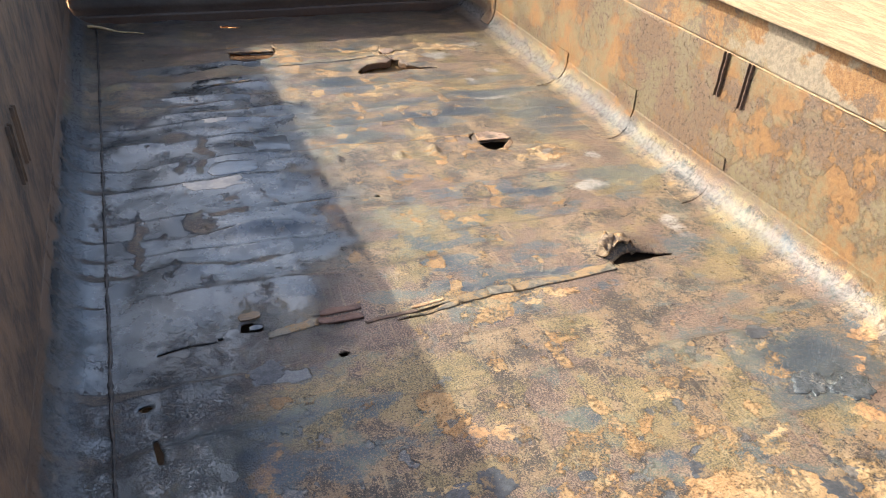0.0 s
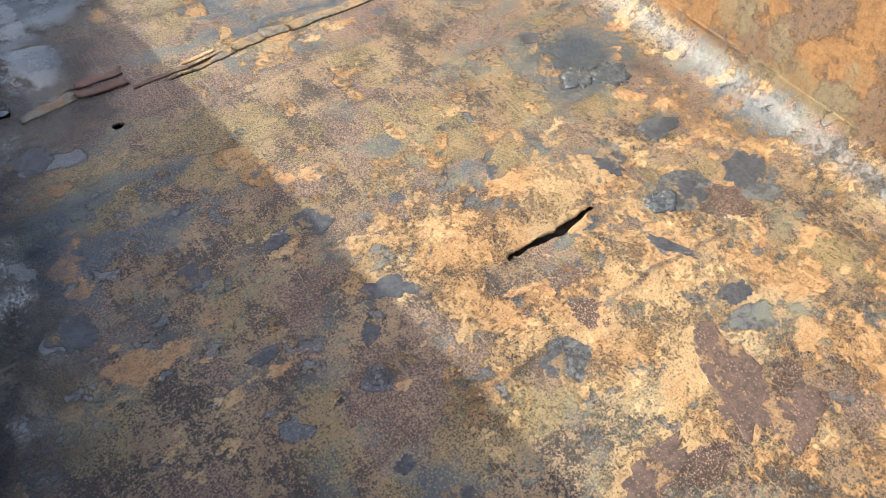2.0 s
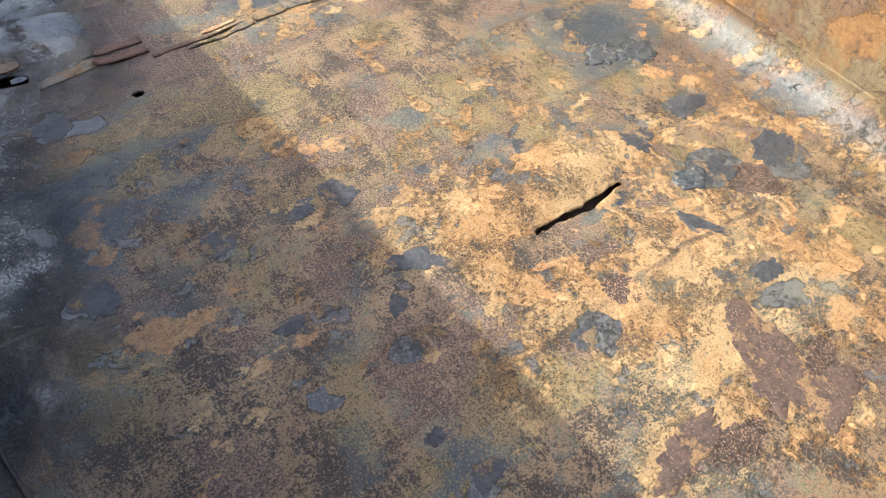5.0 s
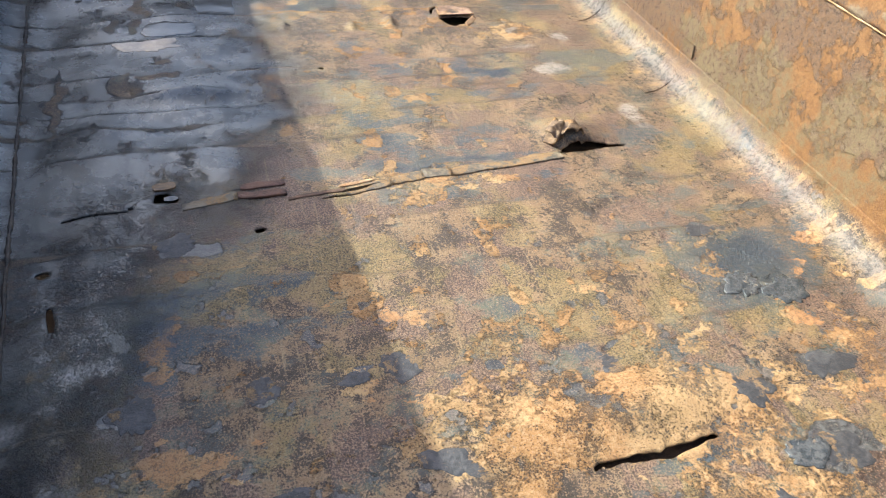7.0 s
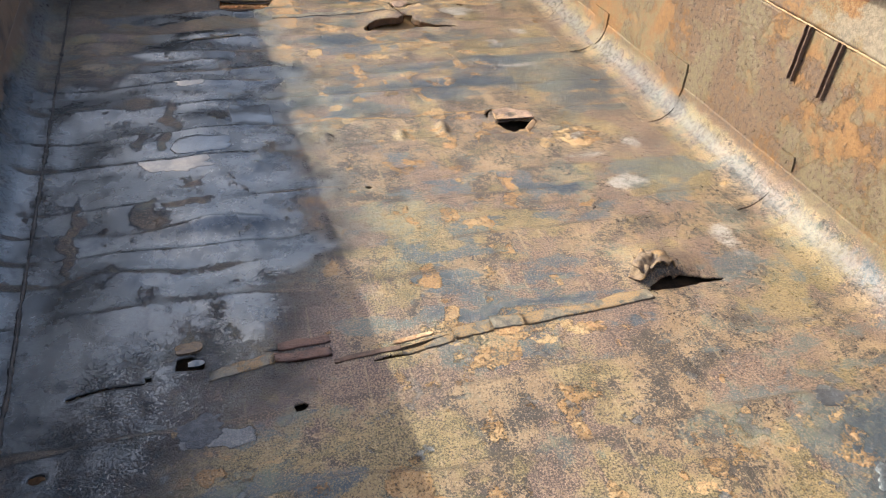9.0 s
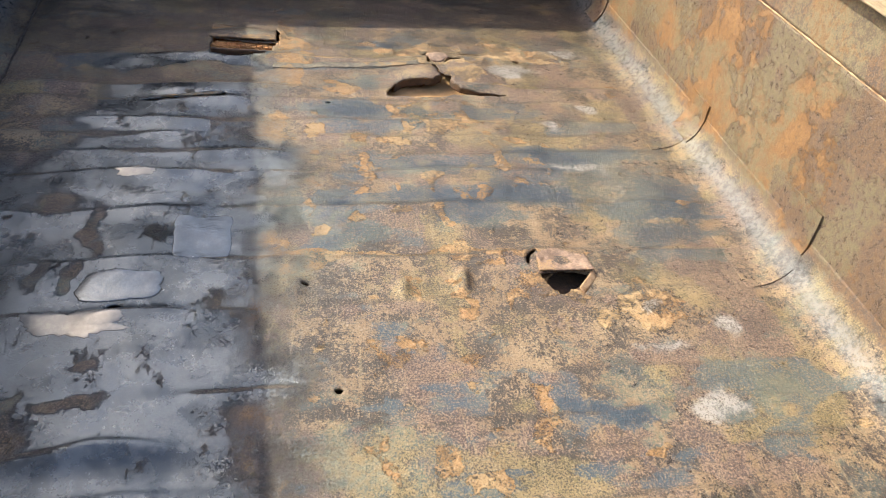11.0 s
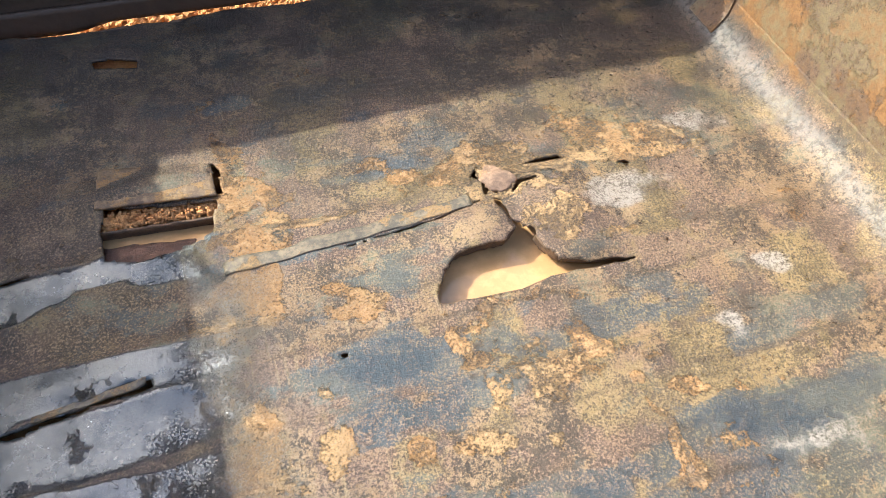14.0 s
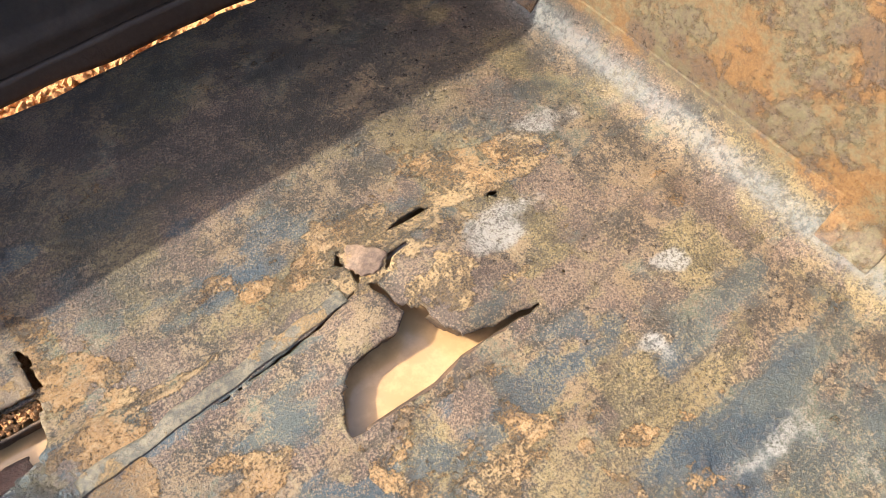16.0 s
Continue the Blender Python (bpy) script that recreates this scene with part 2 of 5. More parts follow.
    calm = m.step(m.calc("MAXIMUM", m.calc("MAXIMUM", m.calc("MAXIMUM", wet, m.calc("MULTIPLY", bare, 0.3)), m.calc("MULTIPLY", foot, 0.75)), m.calc("MULTIPLY", scale, 0.8)), 0, 1, 1.0, 0.34)
    nor = m.bump(m.calc("MULTIPLY", fine, calm), 0.0045, m.bump(m.calc("MULTIPLY", grain, calm), 0.0026, m.bump(m.calc("SUBTRACT", m.calc("MULTIPLY", dusty, 0.7), scale), 0.0022)))
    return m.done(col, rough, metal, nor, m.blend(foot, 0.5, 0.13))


def wall_colour(m):
    big, mid, fine, grit = m.noise(2.6, 5, 0.6, 0.2), m.noise(8.0, 14, 0.72), m.noise(55.0, 6, 0.75), m.noise(200.0, 4, 0.75)
    col = m.mix(m.step(fine, 0.40, 0.60), (0.140, 0.066, 0.020), (0.205, 0.110, 0.040))
    dark = m.step(m.calc("ADD", m.calc("MULTIPLY", big, 0.42), m.calc("MULTIPLY", mid, 0.58)), 0.480, 0.515)
    col = m.mix(m.calc("MULTIPLY", dark, m.step(fine, 0.42, 0.54, 0.98, 0.62)), col, (0.066, 0.049, 0.041))
    green = m.step(m.noise(3.4, 8, 0.65, 0.0, m.scaled(1, 1, 1, 6.0)), 0.49, 0.55, 0.0, 0.85)
    col = m.mix(m.calc("MULTIPLY", green, m.step(fine, 0.45, 0.55, 0.35, 1.0)), col, (0.135, 0.118, 0.070))
    col = m.mix(m.step(grit, 0.52, 0.64, 0.0, 0.5), col, (0.25, 0.165, 0.088))
    col = m.mix(m.step(grit, 0.47, 0.36, 0.0, 0.65), col, (0.065, 0.042, 0.03))
    return col, dark, fine, grit


def wall_rust():
    m = Mat("orange_rusted_wall")
    col, dark, fine, grit = wall_colour(m)
    rough = m.calc("ADD", m.step(dark, 0, 1, 0.52, 0.30), m.step(fine, 0.35, 0.65, -0.04, 0.08))
    return m.done(col, rough, 0.05, m.bump(grit, 0.002, m.bump(fine, 0.005, m.bump(dark, 0.002))), 0.5)


def upper_rust():
    m = Mat("upper_wall_with_paint_remains")
    col, dark, fine, grit = wall_colour(m)
    pale = m.step(m.noise(2.4, 10, 0.6, 0.0, m.scaled(1, 1, 1.4, 44.0)), 0.55, 0.585)
    shade = m.mix(m.step(fine, 0.42, 0.58), (0.135, 0.115, 0.088), (0.205, 0.172, 0.128))
    col = m.mix(m.calc("MULTIPLY", pale, m.step(grit, 0.36, 0.48, 0.5, 0.95)), col, shade)
    return m.done(col, 0.65, 0.0, m.bump(grit, 0.0014, m.bump(fine, 0.004)), 0.5)


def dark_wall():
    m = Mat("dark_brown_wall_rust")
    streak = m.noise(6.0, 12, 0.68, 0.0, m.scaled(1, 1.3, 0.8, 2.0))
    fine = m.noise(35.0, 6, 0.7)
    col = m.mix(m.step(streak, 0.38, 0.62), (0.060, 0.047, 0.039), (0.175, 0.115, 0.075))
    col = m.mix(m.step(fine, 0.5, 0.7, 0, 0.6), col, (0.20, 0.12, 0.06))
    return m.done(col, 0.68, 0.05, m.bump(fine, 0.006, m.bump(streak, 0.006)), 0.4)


def gate_paint():
    m = Mat("blackened_gate_steel")
    big, fine = m.noise(3.0, 6, 0.62, 0.5), m.noise(45.0, 5, 0.65)
    col = m.mix(m.step(big, 0.4, 0.65), (0.036, 0.031, 0.029), (0.082, 0.062, 0.050))
    low = m.step(m.calc("ADD", m.axis(2), m.calc("MULTIPLY", big, 0.2)), 0.30, 0.10)
    col = m.mix(m.calc("MULTIPLY", low, 0.7), col, (0.070, 0.044, 0.030))
    return m.done(col, m.step(fine, 0.3, 0.7, 0.5, 0.75), 0.1, m.bump(fine, 0.002), 0.4)


def crusted(name, low, high, dusty, amount, rough, metal, pits):
    """Scale or crust with rust grains and ragged dust lying on it."""
    m = Mat(name)
    big, mid, fine, grit = m.noise(9.0, 10, 0.68), m.noise(30.0, 8, 0.7, 0.0, m.scaled(1, 1, 1, 5.0)), m.noise(75.0, 6, 0.7), m.noise(210.0, 4, 0.75)
    col = m.mix(m.step(m.calc("ADD", m.calc("MULTIPLY", mid, 0.5), m.calc("MULTIPLY", fine, 0.5)), 0.42, 0.60), low, high)
    if pits:
        spot_ = m.step(m.calc("ADD", m.cells(120.0), m.calc("ADD", m.calc("MULTIPLY", grit, 0.5), m.calc("MULTIPLY", mid, 0.9))), 1.06, 0.80)
        col = m.mix(m.calc("MULTIPLY", spot_, 0.7), col, pits)
    dust_ = m.calc("MULTIPLY", m.step(big, 0.62 - amount, 0.66 - amount), m.step(grit, 0.42, 0.54, 0.35, 1.0))
    col = m.mix(m.calc("MULTIPLY", dust_, 0.9), col, dusty)
    col = m.mix(m.step(grit, 0.55, 0.68, 0.0, 0.45), col, tuple(0.5 * a + 0.5 * b for a, b in zip(high, dusty)))
    return m.done(col, m.blend(dust_, rough, 0.8), m.blend(dust_, metal, 0.0), m.bump(grit, 0.0016, m.bump(fine, 0.0030, m.bump(dust_, 0.001))), 0.5)


def plain(name, a, b, scale, rough, depth=0.002, metal=0.0, stretch=(1, 1, 1), spec=0.5):
    m = Mat(name)
    co = m.scaled(*stretch)
    n, f = m.noise(scale, 6, 0.62, 0.4, co), m.noise(scale * 7, 4, 0.65, 0, co)
    col = m.mix(m.step(n, 0.36, 0.64), a, b)
    col = m.mix(m.step(f, 0.4, 0.7, 0, 0.4), col, tuple(min(1.0, c * 1.5) for c in b))
    return m.done(col, rough, metal, m.bump(f, depth, m.bump(n, depth)), spec)


M_FLOOR, M_WALL, M_LEFT, M_GATE = floor_metal(), wall_rust(), dark_wall(), gate_paint()
M_UPPER = upper_rust()
M_EDGE = plain("torn_steel_edge", (0.045, 0.03, 0.022), (0.12, 0.07, 0.04), 30, 0.75)
M_SCALE = crusted("blue_black_mill_scale", (0.026, 0.030, 0.038), (0.062, 0.069, 0.078), (0.28, 0.19, 0.10), 0.07, 0.46, 0.12, None)
M_PITTED = crusted("purple_pitted_crust", (0.046, 0.032, 0.029), (0.100, 0.066, 0.052), (0.33, 0.21, 0.105), 0.09, 0.6, 0.05, (0.24, 0.155, 0.105))
M_BAR = crusted("blue_grey_scaled_bar", (0.075, 0.072, 0.062), (0.185, 0.155, 0.112), (0.31, 0.20, 0.095), 0.13, 0.5, 0.2, None)
M_BROWN = plain("pitted_dark_rust", (0.05, 0.033, 0.026), (0.115, 0.07, 0.046), 60, 0.7, 0.003)
M_OCHRE = plain("ochre_rust_dust", (0.36, 0.19, 0.065), (0.5, 0.31, 0.11), 22, 0.85, 0.003)
M_FLAP = crusted("flaking_rust_sheet", (0.095, 0.066, 0.046), (0.21, 0.145, 0.085), (0.33, 0.205, 0.09), 0.12, 0.55, 0.05, None)
M_PINK = crusted("pinkish_rust_sheet", (0.135, 0.090, 0.066), (0.27, 0.180, 0.125), (0.36, 0.23, 0.12), 0.08, 0.65, 0.0, None)
M_RED = plain("red_brown_sheet", (0.050, 0.026, 0.020), (0.120, 0.062, 0.042), 25, 0.6, 0.004)
M_STEELPLATE = plain("wet_grey_steel", (0.080, 0.090, 0.100), (0.125, 0.136, 0.144), 3.0, 0.27, 0.002, 0.8)
M_SHINE = crusted("glossy_blistered_steel", (0.045, 0.060, 0.074), (0.125, 0.14, 0.15), (0.27, 0.2, 0.12), 0.03, 0.27, 0.5, None)
M_MUD = plain("dried_mud_film", (0.17, 0.165, 0.155), (0.25, 0.225, 0.19), 6, 0.24, 0.0006, 0.35)
M_WELD = plain("weld_bead_steel", (0.022, 0.021, 0.021), (0.075, 0.062, 0.052), 40, 0.5, 0.003, 0.3)
M_PLATE = plain("rusty_patch_plate", (0.22, 0.115, 0.05), (0.36, 0.25, 0.15), 24, 0.7, 0.003)
M_SOIL = plain("orange_gravel_soil", (0.42, 0.19, 0.07), (0.58, 0.31, 0.13), 18, 0.95, 0.01)
M_GRASS = plain("grass_green", (0.05, 0.11, 0.02), (0.12, 0.20, 0.04), 30, 0.8)
M_WOOD = plain("weathered_board", (0.20, 0.15, 0.095), (0.33, 0.255, 0.16), 7, 0.8, 0.003, 0.0, (1.0, 1.2, 18.0))
M_STICK = plain("dry_stick", (0.42, 0.30, 0.14), (0.6, 0.45, 0.24), 30, 0.8)
M_WATER = plain("muddy_water", (0.36, 0.222, 0.108), (0.40, 0.25, 0.13), 3, 0.06, 0.0)


# ---- building helpers ----
def part(name, bm, material, parent=None, label="", smooth=True):
    """One bmesh as one mesh object, under a thing or part where given."""
    me = bpy.data.meshes.new(name)
    bm.to_mesh(me)
    bm.free()
    return shown(name, me, material, parent, label, smooth)


def shown(name, me, material, parent=None, label="", smooth=True):
    if material:
        me.materials.append(material)
    if smooth:
        me.shade_smooth()
    ob = new(name, me)
    if parent:
        ob.parent = parent
    if label:
        ob["label"] = label
    return ob


def grid_mesh(name, pts, keep=None):
    """A sheet from an array of points (rows, columns, 3); keep says which faces stay."""
    r, c, _ = pts.shape
    i = np.arange(r * c).reshape(r, c)
    f = np.stack([i[:-1, :-1], i[:-1, 1:], i[1:, 1:], i[1:, :-1]], -1).reshape(-1, 4)
    if keep is not None:
        f = f[keep.reshape(-1)]
    used = np.unique(f)
    back = np.zeros(r * c, int)
    back[used] = np.arange(len(used))
    f, p = back[f], pts.reshape(-1, 3)[used]
    me = bpy.data.meshes.new(name)
    me.vertices.add(len(p))
    me.vertices.foreach_set("co", p.astype(np.float32).ravel())
    me.loops.add(f.size)
    me.loops.foreach_set("vertex_index", f.astype(np.int32).ravel())
    me.polygons.add(len(f))
    me.polygons.foreach_set("loop_start", np.arange(0, f.size, 4, dtype=np.int32))
    me.update(calc_edges=True)
    me.validate()
    return me


@functools.lru_cache(maxsize=None)
def lattice(shape, seed):
    return np.random.RandomState(seed).rand(*shape)


def value_noise(x, y, cell_x, cell_y, seed):
    """Smooth noise from -1 to 1 over arrays, with its own cell size each way."""
    t = lattice((97, 97), seed)
    u, v = x / cell_x + 40.3, y / cell_y + 31.7
    i, j = np.floor(u).astype(int), np.floor(v).astype(int)
    a, b = u - i, v - j
    a, b = a * a * (3 - 2 * a), b * b * (3 - 2 * b)
    g = lambda p, q: t[p % 97, q % 97]
    return 2 * ((g(i, j) * (1 - a) + g(i + 1, j) * a) * (1 - b) + (g(i, j + 1) * (1 - a) + g(i + 1, j + 1) * a) * b) - 1


# ---- the plan of the bed ----
Y0, FLOOR_T = -1.3, 0.007


def soft(v, lo, hi):
    t = np.clip((v - lo) / (hi - lo), 0, 1)
    return t * t * (3 - 2 * t)


def x_left(y):
    return -0.405 - 0.085 * (y - 1.54)


def x_right(y):
    return 2.13 - 0.030 * (y - 1.5)


def y_gate(x):
    return 5.10 + 0.03 * x + (0.05 * soft(x, 0.8, 1.3))


R_LEFT, R_RIGHT = 0.15, 0.13

# cross ridges where the sheet has sunk between the cross members: y at x = 0.8, height, half width
RIDGES = [(4.62, 4, 0.05), (4.24, 7, 0.03), (4.00, 9, 0.035), (3.90, 6, 0.022), (3.74, 8, 0.028), (3.64, 7, 0.02), (3.535, 9, 0.024), (3.42, 5, 0.02), (3.22, 7, 0.03),
          (2.985, 9, 0.016), (2.80, 6, 0.03), (2.53, 7, 0.022), (2.40, 8, 0.022), (2.29, 5, 0.02), (2.18, 8, 0.022), (2.02, 4, 0.03), (1.60, 4, 0.03), (1.37, 8, 0.02), (1.02, 4, 0.03), (0.42, 4, 0.03), (0.12, 5, 0.03), (-0.3, 5, 0.03), (-0.8, 5, 0.03)]

# holes rusted or torn through the sheet
HOLES = []


def torn(*outline):
    HOLES.append(list(outline))


torn((0.923, 3.948), (0.933, 3.988), (0.960, 4.035), (0.993, 4.070), (1.053, 4.077), (1.120, 4.077), (1.153, 4.103), (1.145, 4.127), (1.142, 4.165), (1.131, 4.194), (1.129, 4.212), (1.140, 4.207), (1.153, 4.182), (1.156, 4.129), (1.196, 4.088), (1.193, 4.066), (1.205, 4.026), (1.221, 3.994), (1.249, 3.985), (1.302, 3.974), (1.365, 3.971), (1.412, 3.958), (1.410, 3.956), (1.356, 3.957), (1.282, 3.957), (1.201, 3.958), (1.120, 3.943), (1.010, 3.945), (0.956, 3.945))
torn((1.112, 4.216), (1.09, 4.209), (1.001, 4.188), (0.92, 4.176), (0.84, 4.168), (0.76, 4.157), (0.7, 4.149), (0.7, 4.147), (0.76, 4.153), (0.84, 4.163), (0.925, 4.17), (1.005, 4.18), (1.095, 4.203))
torn((1.112, 4.218), (1.115, 4.256), (1.098, 4.291), (1.122, 4.322), (1.13, 4.318), (1.11, 4.289), (1.127, 4.256), (1.15, 4.222), (1.146, 4.214), (1.128, 4.232))
torn((1.178, 4.216), (1.2, 4.24), (1.255, 4.244), (1.255, 4.236), (1.21, 4.23), (1.188, 4.212))
torn((1.235, 4.3), (1.285, 4.314), (1.345, 4.314), (1.352, 4.296), (1.31, 4.294), (1.27, 4.296))
torn((1.396, 4.238), (1.48, 4.245), (1.5, 4.254), (1.52, 4.247), (1.7, 4.248), (1.7, 4.245), (1.5, 4.24))
torn((0.228, 4.392), (0.3, 4.384), (0.4, 4.374), (0.492, 4.366), (0.474, 4.32), (0.466, 4.25), (0.442, 4.234), (0.37, 4.214), (0.309, 4.204), (0.235, 4.222), (0.222, 4.31))
torn((0.476, 4.39), (0.48, 4.488), (0.49, 4.48), (0.503, 4.444), (0.497, 4.41), (0.503, 4.37))
torn((0.2, 4.945), (0.25, 4.955), (0.322, 4.94), (0.318, 4.905), (0.26, 4.912), (0.21, 4.918))
torn((0.02, 3.858), (0.1, 3.872), (0.2, 3.886), (0.26, 3.908), (0.318, 3.912), (0.322, 3.89), (0.25, 3.884), (0.16, 3.868), (0.06, 3.85))
torn((-0.02, 4.222), (0.08, 4.232), (0.085, 4.222), (0.03, 4.214))
torn((1.289, 2.905), (1.36, 2.912), (1.44, 2.906), (1.43, 2.892), (1.41, 2.866), (1.375, 2.84), (1.33, 2.812), (1.305, 2.845), (1.287, 2.885))
torn((1.425, 1.842), (1.44, 1.866), (1.5, 1.882), (1.57, 1.88), (1.63, 1.868), (1.712, 1.857), (1.62, 1.847), (1.52, 1.838))
torn((1.0, 0.678), (1.02, 0.69), (1.038, 0.696), (1.078, 0.695), (1.122, 0.698), (1.188, 0.689), (1.208, 0.700), (1.256, 0.698), (1.32, 0.704), (1.385, 0.702), (1.281, 0.684), (1.24, 0.678), (1.205, 0.669), (1.175, 0.677), (1.141, 0.676), (1.1, 0.683), (1.066, 0.680), (1.017, 0.677))
torn((1.03, 1.803), (1.1, 1.816), (1.2, 1.822), (1.3, 1.828), (1.42, 1.838), (1.42, 1.831), (1.3, 1.82), (1.2, 1.813), (1.1, 1.807))
torn((0.095, 1.765), (0.1, 1.8), (0.135, 1.808), (0.168, 1.795), (0.165, 1.762))
torn((0.325, 1.748), (0.4, 1.762), (0.478, 1.764), (0.478, 1.754), (0.4, 1.748))
torn((0.3, 1.79), (0.37, 1.802), (0.45, 1.8), (0.37, 1.793))
torn((0.54, 1.705), (0.61, 1.72), (0.68, 1.726), (0.68, 1.718), (0.61, 1.71))
torn((-0.155, 1.722), (-0.06, 1.742), (0.03, 1.738), (0.03, 1.732), (-0.06, 1.732), (-0.14, 1.714))
torn((-0.15, 1.39), (-0.138, 1.395), (-0.12, 1.33), (-0.122, 1.29), (-0.136, 1.31))
torn((1.254, 2.945), (1.262, 2.985), (1.298, 3.012), (1.3, 3.004), (1.272, 2.978), (1.264, 2.945))
DOTS = [(0.385, 1.600, 0.014), (-0.17, 1.509, 0.014), (0.701, 2.512, 0.009), (0.698, 3.874, 0.007), (0.150, 2.796, 0.013), (0.04, 1.745, 0.008), (1.50, 3.99, 0.005), (0.62, 2.87, 0.009)]
for dx, dy, dr in DOTS:
    HOLES.append([(dx + dr * math.cos(a) * (1.25 + 0.3 * math.sin(3 * a)), dy + dr * math.sin(a)) for a in np.linspace(0, 2 * math.pi, 11)[:-1]])


def hump(x, y, cx, cy, rx, ry, h):
    return h * np.exp(-((x - cx) / rx) ** 2 - ((y - cy) / ry) ** 2)


def ridge_line(i, x):
    ry = RIDGES[i][0]
    return ry + 0.03 * (x - 0.8) + 0.016 * value_noise(x, 0 * x + ry, 0.28, 1, 20 + i) + 0.006 * value_noise(x, 0 * x + ry, 0.07, 1, 120 + i)


def height(x, y):
    """The dented floor's height over arrays of x and y."""
    n1, n2 = value_noise(x, y, 0.33, 0.9, 3), value_noise(x, y, 0.9, 0.7, 4)
    left = soft(-x, -0.75, -0.1)
    h = np.zeros_like(x)
    for i, (ry, hh, w) in enumerate(RIDGES):
        line = ridge_line(i, x)
        d = y - line
        amp = hh * 0.001 * (1.15 + 0.7 * left) * np.clip(0.55 + 0.95 * value_noise(x, 0 * x + 3.3 * i, 0.26, 1, 60 + i), 0, 1.5)
        h += amp * np.where(d > 0, np.exp(-(d / (0.6 * w)) ** 2), np.exp(-np.abs(d / (1.5 * w)) ** 1.5))
    h += 0.0085 * value_noise(x, y, 0.23, 0.15, 5) * (0.3 + 1.3 * left) + 0.004 * np.abs(value_noise(x, y, 0.16, 0.11, 8)) * left + 0.0022 * value_noise(x, y, 0.09, 0.07, 6) + 0.003 * n1 + 0.006 * n2
    h += 0.0007 * value_noise(x, y, 0.03, 0.022, 7) * (1 - 0.7 * left)
    # torn and lifted lips
    h += hump(x, y, 1.36, 2.96, 0.085, 0.05, 0.012) * soft(y, 2.885, 2.915)
    h += hump(x, y, 1.515, 1.945, 0.105, 0.07, 0.045) * soft(y, 1.865, 1.90)
    h += hump(x, y, 1.20, 0.80, 0.22, 0.10, 0.020) * soft(y, 0.70, 0.80)
    h += hump(x, y, 1.19, 0.66, 0.16, 0.05, -0.008)
    h += hump(x, y, 1.08, 4.13, 0.10, 0.06, 0.022) + hump(x, y, 1.29, 4.12, 0.12, 0.11, 0.030) * soft(x, 1.165, 1.20) * soft(y, 3.97, 4.0) + hump(x, y, 1.16, 4.27, 0.05, 0.04, 0.016)
    h += hump(x, y, 1.35, 4.27, 0.25, 0.05, 0.014) + hump(x, y, 1.1, 3.91, 0.3, 0.04, -0.010)
    h += hump(x, y, 0.35, 4.44, 0.15, 0.05, 0.020) * soft(y, 4.38, 4.41)
    h += hump(x, y, 0.11, 1.815, 0.04, 0.025, 0.012) + hump(x, y, 0.17, 3.93, 0.15, 0.04, 0.014)
    # dents pushed up from below
    for bx, by in ((0.60, 2.86), (0.885, 2.85), (1.05, 2.86), (1.06, 2.90)):
        h += hump(x, y, bx, by, 0.020, 0.036, 0.020)
    for bx, by, bh in ((1.005, 1.49, 0.006), (0.86, 1.0, 0.004), (1.63, 1.37, 0.006), (1.05, 0.93, 0.010), (0.72, 3.1, 0.005), (0.5, 3.2, 0.006)):
        h += hump(x, y, bx, by, 0.035, 0.035, bh)
    return h


def inside(px, py, poly):
    r = np.zeros(px.shape, bool)
    for (ax, ay), (bx, by) in zip(poly, poly[1:] + poly[:1]):
        r ^= ((ay > py) != (by > py)) & (px < (bx - ax) * (py - ay) / (by - ay + 1e-12) + ax)
    return r


def nearest(px, py, poly):
    """The nearest place on a polygon's outline to each point, and how far it is."""
    best, qx, qy = np.full(px.shape, 9.0), px.copy(), py.copy()
    for (ax, ay), (bx, by) in zip(poly, poly[1:] + poly[:1]):
        k = np.clip(((px - ax) * (bx - ax) + (py - ay) * (by - ay)) / ((bx - ax) ** 2 + (by - ay) ** 2 + 1e-12), 0, 1)
        ex, ey = ax + k * (bx - ax), ay + k * (by - ay)
        d = np.hypot(px - ex, py - ey)
        near = d < best
        best[near], qx[near], qy[near] = d[near], ex[near], ey[near]
    return qx, qy, best


def ragged(poly, step=0.012, amount=0.0035):
    """The outline with more corners and an uneven edge."""
    out = []
    for (ax, ay), (bx, by) in zip(poly, poly[1:] + poly[:1]):
        n = max(1, int(math.hypot(bx - ax, by - ay) / step))
        for k in range(n):
            j = 0 if k == 0 else random.uniform(-amount, amount)
            l = math.hypot(bx - ax, by - ay) + 1e-9
            out.append((ax + (bx - ax) * k / n - j * (by - ay) / l, ay + (by - ay) * k / n + j * (bx - ax) / l))
    return out


HOLES = [ragged(p) if max(q[0] for q in p) - min(q[0] for q in p) > 0.12 and max(q[1] for q in p) - min(q[1] for q in p) > 0.03 else p for p in HOLES]

# ---- floor: one sheet with its curved feet up to the side walls ----
Q, QL = R_RIGHT * math.pi / 2, R_LEFT * math.pi / 2
CELL = 0.008
rows = int((5.11 - Y0) / 0.0075)
cols_l, cols_f, cols_r = 26, int(2.3 / CELL), 24
sl = np.linspace(-QL, 0, cols_l, endpoint=False)
sr = np.linspace(0, Q, cols_r + 1)[1:]
vv, uu = np.meshgrid(np.linspace(0, 1, rows), np.linspace(0, 1, cols_f), indexing="ij")


def y_end(x):
    return y_gate(x) + 0.075 * soft(x, 1.80, 1.93) + 0.05 * soft(-x, 0.42, 0.55)


